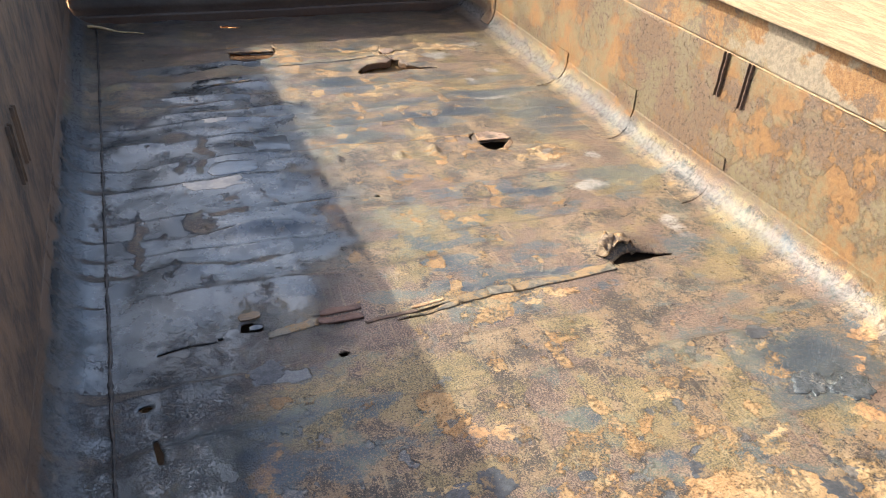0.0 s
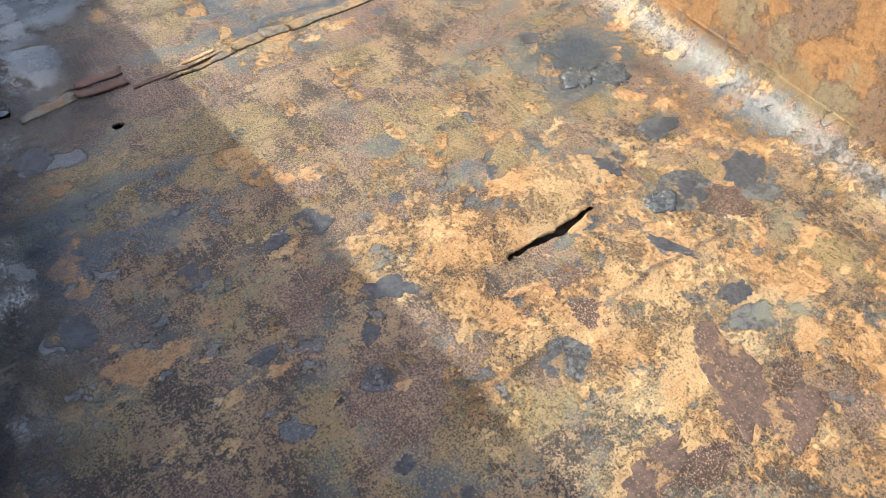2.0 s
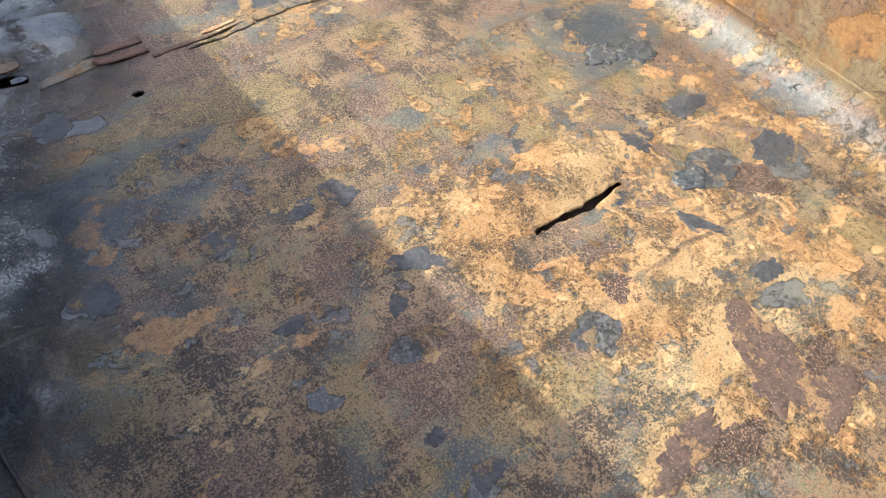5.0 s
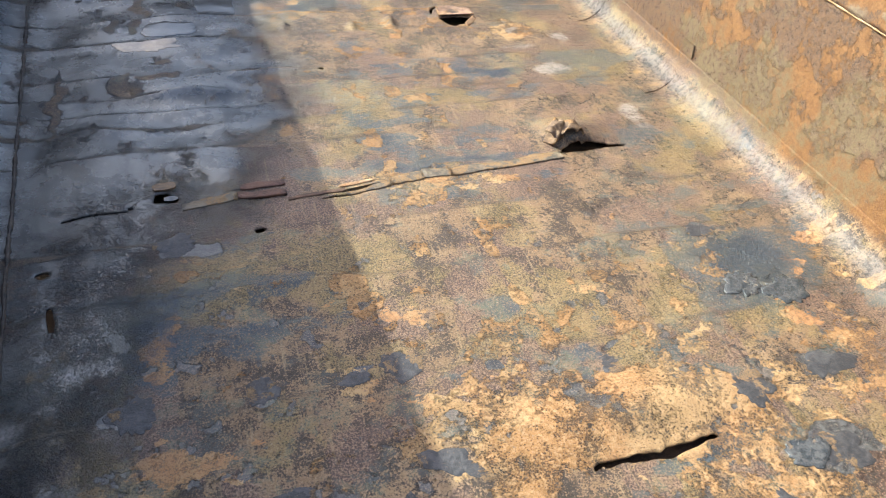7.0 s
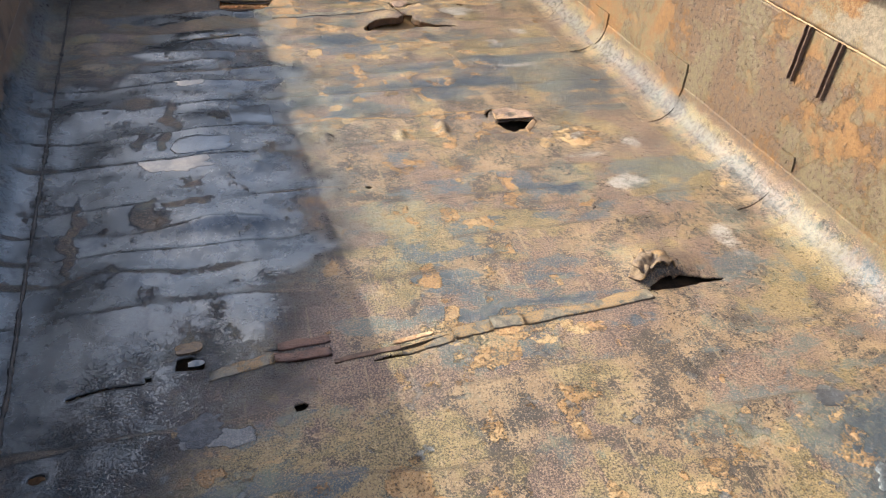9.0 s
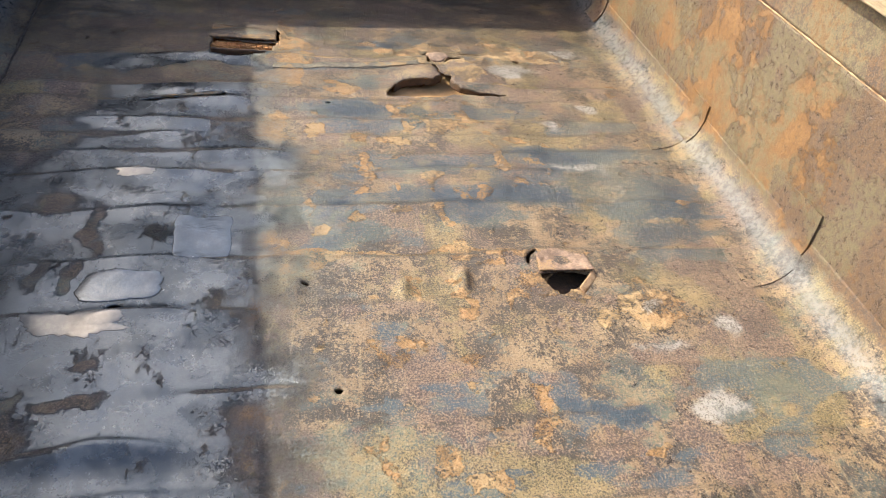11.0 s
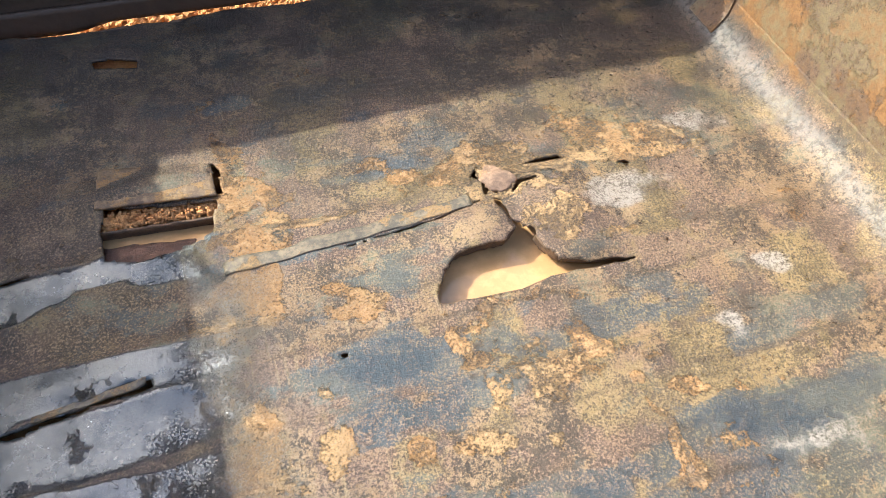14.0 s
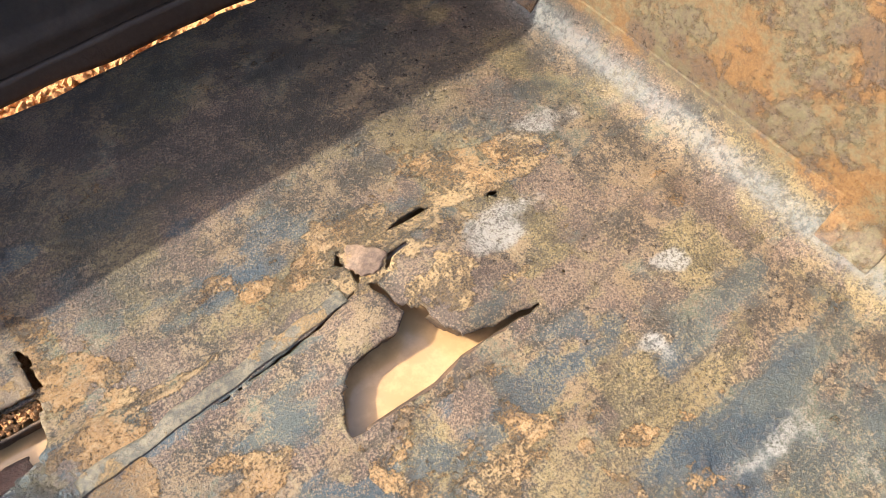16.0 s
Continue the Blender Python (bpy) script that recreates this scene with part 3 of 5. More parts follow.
fy = Y0 + vv * (5.10 - Y0)
fx = (x_left(fy) + R_LEFT) * (1 - uu) + (x_right(fy) - R_RIGHT) * uu
fy = Y0 + vv * (y_end(fx) - Y0)
cx, cy = 0.25 * (fx[1:, 1:] + fx[1:, :-1] + fx[:-1, 1:] + fx[:-1, :-1]), 0.25 * (fy[1:, 1:] + fy[1:, :-1] + fy[:-1, 1:] + fy[:-1, :-1])
keep = np.ones(cx.shape, bool)
for poly in HOLES:
    xs, ys = [p[0] for p in poly], [p[1] for p in poly]
    box = (fx > min(xs) - 0.02) & (fx < max(xs) + 0.02) & (fy > min(ys) - 0.02) & (fy < max(ys) + 0.02)
    qx, qy, d = nearest(fx[box], fy[box], poly)
    pull = d < 0.0046
    bx, by = fx[box], fy[box]
    bx[pull], by[pull] = qx[pull], qy[pull]
    fx[box], fy[box] = bx, by
    keep &= ~inside(cx, cy, poly)
fz = height(fx, fy)
# the sheet's rim meets the side plates flush, and its far end is worn uneven
rimk = np.minimum(soft(uu, 0, 0.04), soft(1 - uu, 0, 0.04))
fz = fz * rimk
fy = fy + (vv > 0.999) * (0.008 * value_noise(fx, fy, 0.05, 1, 91) - 0.006 * soft(-fx, -0.9, -0.3))
ya_l, ya_r = fy[:, :1] + 0 * sl[None, :], fy[:, -1:] + 0 * sr[None, :]
feet = []
for ss, yy, r, right in ((-sl, ya_l, R_LEFT, False), (sr, ya_r, R_RIGHT, True)):
    a = ss[None, :] / r + 0 * yy
    out, up = r * np.sin(a), r - r * np.cos(a)
    wob = soft(up, 0, 0.05) * (0.004 * value_noise(yy, up, 0.22, 0.2, 19) + 0.002 * value_noise(yy, up, 0.06, 0.06, 18)) * soft(r - up, 0, 0.03)
    xx = x_right(yy) - r + out + wob if right else x_left(yy) + r - out - wob
    feet.append(np.stack([xx, yy, up], -1))
flat = np.stack([fx, fy, fz], -1)
sheet_pts = np.concatenate([feet[0], flat, feet[1]], 1)
keep = np.concatenate([np.ones((rows - 1, cols_l), bool), keep, np.ones((rows - 1, cols_r), bool)], 1)
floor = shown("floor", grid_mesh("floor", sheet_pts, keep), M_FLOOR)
floor.data.materials.append(M_EDGE)


# ---- how the floor's surface varies over the plan ----
DUST_TORN = [(1.29, 4.12, 0.11, 0.06, 0.9), (1.08, 4.05, 0.05, 0.06, 0.6), (1.13, 4.33, 0.10, 0.04, 1.1), (1.40, 4.05, 0.08, 0.02, 0.8), (1.15, 3.90, 0.14, 0.025, 0.8)]
# painted sun glints; the first row lightens the shaded near-left floor
GLINTS = [(-0.08, 1.0, 0.22, 0.30, 0.42), (1.60, 3.47, 0.13, 0.05, 0.6), (1.82, 2.05, 0.08, 0.10, 0.6), (1.58, 2.78, 0.04, 0.03, 0.9), (1.78, 2.70, 0.05, 0.05, 1.0), (1.52, 3.74, 0.04, 0.03, 0.9), (1.78, 1.11, 0.07, 0.05, 0.6), (1.53, 0.61, 0.05, 0.03, 0.7), (1.66, 3.30, 0.10, 0.05, 0.5), (1.70, 3.12, 0.10, 0.04, 0.5), (1.47, 4.17, 0.12, 0.05, 1.0), (1.74, 4.36, 0.12, 0.05, 0.8), (1.70, 3.88, 0.06, 0.03, 0.9), (1.63, 2.40, 0.10, 0.06, 0.8), (1.55, 2.62, 0.12, 0.02, 0.7)]


def paint_fields(me):
    co = np.empty(len(me.vertices) * 3, np.float32)
    me.vertices.foreach_get("co", co)
    x, y = co[0::3].astype(float), co[1::3].astype(float)

    wx = x + 0.030 * value_noise(x, y, 0.11, 0.11, 71) + 0.016 * value_noise(x, y, 0.04, 0.04, 72) + 0.007 * value_noise(x, y, 0.017, 0.017, 75)
    wy = y + 0.026 * value_noise(x, y, 0.12, 0.10, 73) + 0.014 * value_noise(x, y, 0.045, 0.04, 74) + 0.007 * value_noise(x, y, 0.018, 0.017, 76)

    def spots(rows_):
        v = np.zeros_like(x)
        for cx_, cy_, rx_, ry_, k in rows_:
            q = np.hypot((wx - cx_) / rx_, (wy - cy_) / ry_)
            v = np.maximum(v, k * soft(-q, -1.7, -0.2))
        return v

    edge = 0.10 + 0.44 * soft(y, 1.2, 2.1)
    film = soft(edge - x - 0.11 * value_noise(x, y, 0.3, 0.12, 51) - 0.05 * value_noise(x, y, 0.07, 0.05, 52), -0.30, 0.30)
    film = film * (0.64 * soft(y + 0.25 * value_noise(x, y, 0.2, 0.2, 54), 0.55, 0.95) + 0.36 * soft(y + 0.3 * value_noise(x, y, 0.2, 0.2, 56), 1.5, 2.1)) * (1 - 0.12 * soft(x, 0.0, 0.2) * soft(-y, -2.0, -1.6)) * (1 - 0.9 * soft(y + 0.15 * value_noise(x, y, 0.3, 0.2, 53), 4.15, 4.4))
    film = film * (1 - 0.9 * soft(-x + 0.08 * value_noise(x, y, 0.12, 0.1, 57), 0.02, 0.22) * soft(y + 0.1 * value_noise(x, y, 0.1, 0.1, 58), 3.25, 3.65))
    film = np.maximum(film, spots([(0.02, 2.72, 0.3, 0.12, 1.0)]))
    worn = spots([(-0.225, 2.35, 0.016, 0.22, 0.9), (0.035, 3.10, 0.022, 0.11, 1.0), (-0.01, 2.45, 0.035, 0.09, 1.0), (0.11, 2.50, 0.06, 0.02, 1.0), (0.03, 2.90, 0.018, 0.05, 1.0), (-0.05, 2.92, 0.02, 0.05, 1.0), (-0.1, 3.25, 0.07, 0.06, 0.9), (0.12, 2.62, 0.02, 0.02, 0.9)])
    film = film * (1 - worn)
    dust = spots(DUST) + 0.50 * soft(-y, -1.6, -0.6) * soft(x, 0.35, 0.9) + 0.35 * soft(x, 0.42, 0.46) * soft(-x, -0.62, -0.50) * soft(y, 2.2, 2.5)
    for k, xc in enumerate((0.50, 0.655, 0.80, 0.925, 1.05, 1.19)):
        patchy = soft(value_noise(0 * x + 3.1 * k, y, 1, 0.055, 310 + k) + 0.5 * value_noise(0 * x + 1.7 * k, y, 1, 0.3, 330 + k), 0.25, 0.6)
        dust += 0.85 * patchy * np.exp(-((wx - xc - 0.012 * value_noise(0 * x, y, 1, 0.2, 350 + k)) / 0.024) ** 2) * soft(y, 1.2, 1.6) * soft(-y, -4.0, -3.7)
    steel = spots(STEEL) + 0.5 * soft(np.abs(value_noise(x, y, 0.5, 0.09, 55)), 0.5, 0.8)
    tone = np.zeros_like(x)
    line, brown, level_d, level_s = np.zeros_like(x), np.zeros_like(x), np.zeros_like(x), np.zeros_like(x)
    crests = [ridge_line(i, x) for i in range(len(RIDGES))]
    for i, c in enumerate(crests):
        k = np.clip(0.72 + 1.0 * value_noise(x, 0 * x + 2.1 * i, 0.17, 1, 140 + i), 0, 1)
        wide = 0.008 + 0.016 * soft(-x, -0.5, -0.1) * np.clip(0.5 + value_noise(x, 0 * x + 1.3 * i, 0.21, 1, 260 + i), 0, 1.3)
        line = np.maximum(line, k * np.exp(-((y - c - 0.006) / wide) ** 2))
        nxt = crests[i + 1] if i + 1 < len(crests) else c - 0.3
        inband = soft(c - y, -0.006, 0.006) * soft(y - nxt, -0.006, 0.006)
        far = soft(y + 0.15 * value_noise(x, y, 0.25, 0.15, 61), 3.62, 3.85)
        strip = 0.045 + 0.060 * (1 + value_noise(x, 0 * x + 3.7 * i, 0.28, 1, 300 + i)) + 0.02 * value_noise(x, y, 0.05, 0.03, 66)
        brown = np.maximum(brown, inband * soft(c - y - strip, -0.008, 0.012) * (0.95 * far + 0.30 * (1 - far) * soft(value_noise(x, y, 0.30, 0.10, 63), 0.15, 0.5)))
        wide_c = 0.10 + 0.13 * lattice((97, 97), 400)[i, 3]
        cell = np.floor((x + 0.012 * value_noise(x, y, 0.05, 0.05, 77)) / wide_c + 7.3 * i).astype(int)
        tone += inband * (2 * lattice((97, 97), 401)[i, cell % 97] - 1)
        level_d += inband * value_noise(x, 0 * x + 1.7 * i, 0.33, 1, 180 + i)
        level_s += inband * value_noise(x, 0 * x + 2.9 * i, 0.45, 1, 220 + i)
    brown *= soft(-x - 0.05 * value_noise(x, y, 0.15, 0.1, 64), -0.50, -0.38) * soft(y, 1.5, 2.0) * soft(-y, -4.7, -4.5)
    film, line = film * (1 - 0.95 * brown), np.maximum(np.maximum(line, 0.8 * brown), worn)
    dust, steel = dust + 0.22 * level_d, steel + 0.22 * level_s + 0.22 * tone
    for name, v in (("film", film), ("dust", np.minimum(dust, 1.2)), ("steel", np.minimum(steel, 1.2)), ("line", line), ("dark", spots(DARK)), ("crust", spots(CRUST)), ("glint", spots(GLINTS)), ("tone", tone)):
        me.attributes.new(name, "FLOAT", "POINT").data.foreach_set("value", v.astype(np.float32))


# places of ochre, bare steel, scale and crust: x, y, half sizes, strength
DUST_A = [(1.2, 0.28, 0.45, 0.25, 0.5), (1.21, 0.79, 0.27, 0.1, 1.15), (0.85, 0.85, 0.25, 0.12, 0.45), (0.98, 0.906, 0.035, 0.03, 0.9), (1.048, 0.926, 0.025, 0.025, 1.2), (1.033, 1.09, 0.02, 0.07, 1.1), (1.453, 1.109, 0.02, 0.06, 0.8), (1.028, 1.234, 0.02, 0.05, 1.0), (1.252, 1.237, 0.03, 0.03, 0.8), (0.6, 1.32, 0.05, 0.1, 0.85), (1.435, 1.368, 0.018, 0.016, 1.1), (0.18, 1.427, 0.03, 0.018, 1.1), (1.449, 1.49, 0.02, 0.018, 1.2), (1.005, 1.5, 0.022, 0.085, 0.9), (0.897, 1.672, 0.05, 0.03, 0.9), (1.0, 1.75, 0.4, 0.05, 0.5), (1.019, 2.251, 0.04, 0.02, 0.9)]
DUST_B = [(0.585, 2.282, 0.025, 0.02, 1), (0.935, 2.313, 0.03, 0.045, 0.9), (1.41, 2.326, 0.025, 0.018, 1.1), (1.189, 2.371, 0.03, 0.05, 0.8), (0.524, 2.449, 0.03, 0.018, 1), (0.8, 2.62, 0.35, 0.12, 0.45), (0.482, 2.717, 0.03, 0.09, 0.9), (1.36, 2.72, 0.09, 0.11, 0.75), (1.6, 2.77, 0.16, 0.12, 0.6), (1.044, 2.801, 0.025, 0.02, 0.9), (0.566, 2.913, 0.025, 0.02, 1.1), (1.146, 2.942, 0.03, 0.02, 0.7), (0.95, 3.0, 0.45, 0.01, 1.0), (0.537, 3.096, 0.018, 0.015, 1.1), (0.785, 3.148, 0.035, 0.035, 1), (1.872, 3.237, 0.05, 0.03, 0.6), (0.659, 3.369, 0.03, 0.04, 0.8)]
DUST_C = [(0.814, 3.405, 0.02, 0.03, 0.9), (0.485, 3.44, 0.04, 0.03, 0.9), (0.811, 3.5, 0.025, 0.035, 0.9), (1.266, 3.52, 0.012, 0.09, 0.9), (0.794, 3.618, 0.03, 0.04, 1), (1.36, 3.625, 0.045, 0.02, 1.1), (0.905, 3.645, 0.04, 0.025, 1), (1.283, 3.675, 0.025, 0.025, 1.1), (1.091, 3.79, 0.2, 0.13, 0.62), (0.941, 3.86, 0.035, 0.03, 1), (0.72, 3.974, 0.05, 0.022, 1), (0.76, 3.98, 0.05, 0.05, 1.2), (0.734, 4.02, 0.05, 0.02, 1), (0.52, 4.1, 0.05, 0.05, 0.9), (0.58, 4.2, 0.05, 0.16, 1.2), (0.62, 4.235, 0.2, 0.022, 0.9), (1.34, 4.3, 0.3, 0.1, 0.95)]
DUST_D = [(1.22, 4.31, 0.3, 0.045, 1.3), (0.56, 4.36, 0.07, 0.12, 0.95), (1.12, 4.36, 0.12, 0.06, 0.9), (0.8, 4.4, 0.2, 0.03, 0.5), (1.3, 4.58, 0.04, 0.03, 1.0)]
DUST = DUST_TORN + DUST_A + DUST_B + DUST_C + DUST_D
STEEL_A = [(1.52, 0.14, 0.16, 0.14, 0.9), (1.3, 0.66, 0.045, 0.03, 1.2), (1.74, 1.14, 0.18, 0.2, 0.9), (0.2, 1.25, 0.3, 0.12, 0.8), (1.62, 1.28, 0.2, 0.1, 0.6), (1.05, 1.85, 0.35, 0.025, 0.9), (1.35, 2.42, 0.15, 0.03, 0.9), (1.75, 2.45, 0.14, 0.16, 0.7), (0.85, 3.08, 0.2, 0.05, 0.9), (1.72, 3.18, 0.24, 0.18, 0.95), (1.15, 3.18, 0.16, 0.09, 1.2), (0.6, 3.2, 0.35, 0.1, 0.75), (1.25, 3.28, 0.36, 0.09, 1.1), (1.5, 3.32, 0.3, 0.13, 1.0), (1.05, 3.46, 0.3, 0.05, 1.0), (1.2, 3.5, 0.22, 0.05, 0.9), (1.6, 3.52, 0.28, 0.07, 1.1)]
STEEL_B = [(0.97, 3.74, 0.12, 0.05, 0.9), (1.6, 3.75, 0.3, 0.12, 0.6), (0.75, 3.84, 0.25, 0.06, 1.0), (0.85, 4.03, 0.05, 0.06, 0.9), (0.75, 4.15, 0.28, 0.016, 0.9), (0.9, 4.37, 0.13, 0.035, 1.1)]
STEEL_WIDE = [(1.16, 3.15, 0.10, 0.12, 1.2), (1.50, 3.55, 0.26, 0.05, 1.1), (1.55, 3.42, 0.22, 0.07, 0.9), (0.70, 3.06, 0.06, 0.05, 1.1), (0.95, 3.27, 0.12, 0.05, 0.9)]
STEEL = STEEL_WIDE + STEEL_A + STEEL_B
DARK_A = [(1.42, 0.2, 0.09, 0.08, 0.8), (0.519, 0.265, 0.05, 0.035, 1), (0.95, 0.38, 0.06, 0.05, 0.85), (1.425, 0.483, 0.026, 0.055, 1), (1.86, 0.52, 0.1, 0.1, 0.8), (0.36, 0.57, 0.05, 0.02, 1), (0.531, 0.572, 0.045, 0.035, 0.9), (1.62, 0.6, 0.12, 0.08, 0.95), (0.705, 0.77, 0.055, 0.034, 1), (1.512, 0.8, 0.055, 0.05, 1), (1.735, 0.826, 0.075, 0.04, 1), (0.11, 0.94, 0.05, 0.06, 0.7), (1.2, 1.0, 0.03, 0.03, 0.9), (0.06, 1.02, 0.046, 0.05, 1), (0.882, 1.023, 0.034, 0.03, 0.95), (0.342, 1.027, 0.036, 0.032, 1), (0.567, 1.044, 0.035, 0.018, 0.95)]
DARK_B = [(0.681, 1.055, 0.058, 0.036, 1), (1.755, 1.13, 0.085, 0.045, 1), (1.71, 1.382, 0.042, 0.024, 1), (0.22, 1.55, 0.1, 0.04, 0.85)]
DARK = DARK_A + DARK_B
CRUST = [(1.70, 0.50, 0.09, 0.07, 0.9), (1.467, 0.293, 0.040, 0.030, 1), (1.235, 0.110, 0.060, 0.14, 1), (1.0, 0.02, 0.16, 0.06, 1), (1.08, 0.44, 0.07, 0.07, 0.7), (1.36, 0.02, 0.1, 0.08, 0.9)]
paint_fields(floor.data)
solid = floor.modifiers.new("thickness", "SOLIDIFY")
solid.thickness, solid.offset, solid.material_offset_rim, solid.material_offset = FLOOR_T, -1.0, 0, 1
tagged(floor, "rusted dented steel floor plate torn open by holes and cracks", "floor", kind="structure")


# ---- side walls: curved foot, upright plate ----
def side_point(s, y, right, off=0.0):
    """A place on a side wall's inner face: s metres up along its curve from the floor's rim, off metres proud of it."""
    r = R_RIGHT if right else R_LEFT
    if s < 0:
        a, c, z = 0.0, s, 0.0
    elif s < r * math.pi / 2:
        a = s / r
        c, z = r * math.sin(a), r - r * math.cos(a)
    else:
        a = math.pi / 2
        c, z = r, r + s - r * math.pi / 2
    c, z = c - off * math.sin(a), z + off * math.cos(a)
    return Vector((x_right(y) - r + c, y, z)) if right else Vector((x_left(y) + r - c, y, z))


def side_sheet(name, right, s0, s1, ns, material, y1=5.25, dents=0.003, thick=0.008, seed=1):
    ys = np.linspace(Y0, y1, 330)
    pts = np.zeros((len(ys), ns, 3))
    for j, s in enumerate(np.linspace(s0, s1, ns)):
        for i, y in enumerate(ys):
            pts[i, j] = side_point(s, y, right)
    big = value_noise(pts[..., 1], pts[..., 2], 0.35, 0.25, seed) + 0.4 * value_noise(pts[..., 1], pts[..., 2], 0.09, 0.08, seed + 1)
    pts[..., 0] += dents * big * soft(pts[..., 2], (R_RIGHT if right else R_LEFT), 0.22)
    pts[..., 0] += 0.0012 if right else -0.0012
    me = grid_mesh(name, pts)
    if not right:
        me.flip_normals()
    ob = shown(name, me, material)
    m = ob.modifiers.new("thickness", "SOLIDIFY")
    m.thickness, m.offset = thick, -1.0
    return ob


wall_r = side_sheet("wall_right", True, Q - 0.015, Q + 0.46, 40, M_WALL, y1=5.3, seed=13)
tagged(wall_r, "orange rusted steel side wall of a tipper body", "wall", kind="structure")
wall_ru = side_sheet("wall_right_upper", True, Q + 0.462, Q + 0.635, 16, M_UPPER, y1=5.3, seed=13)
tagged(wall_ru, "upper rusted steel side plate above a weld", "wall", kind="structure")
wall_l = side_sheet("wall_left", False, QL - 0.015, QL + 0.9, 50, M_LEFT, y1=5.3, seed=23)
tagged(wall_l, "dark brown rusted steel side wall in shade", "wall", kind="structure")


def slab(name, corners, depth, material, parent=None, label="", cuts=1):
    """A board from four corners of its front face, depth metres thick away from it, with softened edges."""
    bm = bmesh.new()
    vs = [bm.verts.new(c) for c in corners]
    f = bm.faces.new(vs)
    bm.normal_update()
    n = f.normal.copy()
    back = [bm.verts.new(Vector(c) - n * depth) for c in corners]
    bm.faces.new(back[::-1])
    k = len(vs)
    for i in range(k):
        bm.faces.new((vs[i], back[i], back[(i + 1) % k], vs[(i + 1) % k]))
    bmesh.ops.bevel(bm, geom=list(bm.edges), offset=min(0.004, abs(depth) * 0.3), segments=2, affect="EDGES")
    return part(name, bm, material, parent, label, smooth=False)


# boards along the rims
def rim_board(name, right, z0, z1):
    y0, y1 = Y0, 5.2
    fx0 = x_right(y0) - 0.012 if right else x_left(y0) + 0.004
    fx1 = x_right(y1) - 0.012 if right else x_left(y1) + 0.004
    c = [(fx0, y0, z0), (fx1, y1, z0), (fx1, y1, z1), (fx0, y0, z1)]
    if not right:
        c = c[::-1]
    return slab(name, c, 0.045, M_WOOD)


board_r = rim_board("side_board", True, 0.777, 0.985)
tagged(board_r, "weathered grey-brown timber board along the wall's rim", "board")

# unseen front wall added behind the walk to close off light
front = slab("unseen_front_wall", [(x_right(Y0), Y0, -0.02), (x_left(Y0), Y0, -0.02), (x_left(Y0), Y0, 1.1), (x_right(Y0), Y0, 1.1)][::-1], 0.02, M_LEFT)
tagged(front, "unseen dark rusted front wall added to close off light", "wall", kind="structure")

# ---- tailgate ----
gate = tagged(new("tailgate"), "blackened steel tailgate standing shut above a narrow gap", "tailgate")
gy = 5.185


def gate_lean(x, z):
    return 0.03 * x + 0.05 * soft(x, 0.55, 1.3) * soft(0.5 - z, 0.0, 0.45)


gx0, gx1 = x_left(5.1) + 0.004, x_right(5.1) - 0.004
ng, nz = 120, 50
gu, gv = np.meshgrid(np.linspace(0, 1, ng), np.linspace(0, 1, nz), indexing="ij")
px = gx0 + gu * (gx1 - gx0)
top = 0.935 - 0.055 * px
low = -0.020 - 0.022 * soft(px, 0.82, 1.0) - 0.02 * soft(-px, -0.26, -0.12) + 0.004 * value_noise(px, 0 * px, 0.1, 1, 33)
pz = low + gv * (top - low)
py = gy + gate_lean(px, pz) + 0.004 * value_noise(px, pz, 0.3, 0.2, 31) - 0.012 * np.exp(-((pz - 0.10) / 0.02) ** 2)
gme = grid_mesh("gate_panel", np.stack([px, py, pz], -1))
gp = shown("gate_panel", gme, M_GATE, gate)
gm = gp.modifiers.new("thickness", "SOLIDIFY")
gm.thickness, gm.offset = 0.012, 0.0

ru, rv = np.meshgrid(np.linspace(0, 1, 90), np.linspace(0, 1, 6), indexing="ij")
rx = gx0 + ru * (gx1 - gx0)
rz = -0.020 - (0.020 * soft(rx, 0.82, 1.0) + 0.02 * soft(-rx, -0.26, -0.12)) * (1 - rv) + 0.065 * rv + 0.004 * value_noise(rx, rv, 0.07, 1, 35) * (1 - rv)
rail = shown("bottom_rail", grid_mesh("bottom_rail", np.stack([rx, gy + gate_lean(rx, rz) - 0.018 + 0.002 * value_noise(rx, rz, 0.12, 0.05, 36), rz], -1)), M_GATE, gate, smooth=False)
rm = rail.modifiers.new("thickness", "SOLIDIFY")
rm.thickness, rm.offset = 0.014, 0.0
slab("top_rail", [(gx0, gy + 0.03 * gx0 - 0.02, 0.87 - 0.055 * gx0), (gx1, gy + 0.03 * gx1 - 0.02, 0.87 - 0.055 * gx1), (gx1, gy + 0.03 * gx1 - 0.02, 0.935 - 0.055 * gx1), (gx0, gy + 0.03 * gx0 - 0.02, 0.935 - 0.055 * gx0)], 0.06, M_GATE, gate)

# ---- ground outside and below, with the puddle under the floor ----
ys = np.concatenate([-np.geomspace(900, 4, 24), np.linspace(-3.6, 8, 120), np.geomspace(8.4, 900, 24)])
xs = np.concatenate([-np.geomspace(900, 3, 24), np.linspace(-2.8, 5, 80), np.geomspace(5.4, 900, 24)])
ggx, ggy = np.meshgrid(xs, ys, indexing="ij")
ggz = -0.105 + 0.012 * value_noise(ggx, ggy, 0.3, 0.3, 41) + 0.008 * value_noise(ggx, ggy, 0.12, 0.12, 42)
ground = shown("ground", grid_mesh("ground", np.stack([ggx, ggy, ggz], -1)), M_SOIL)
tagged(ground, "orange gravelly bare soil around the body", "ground", kind="structure")

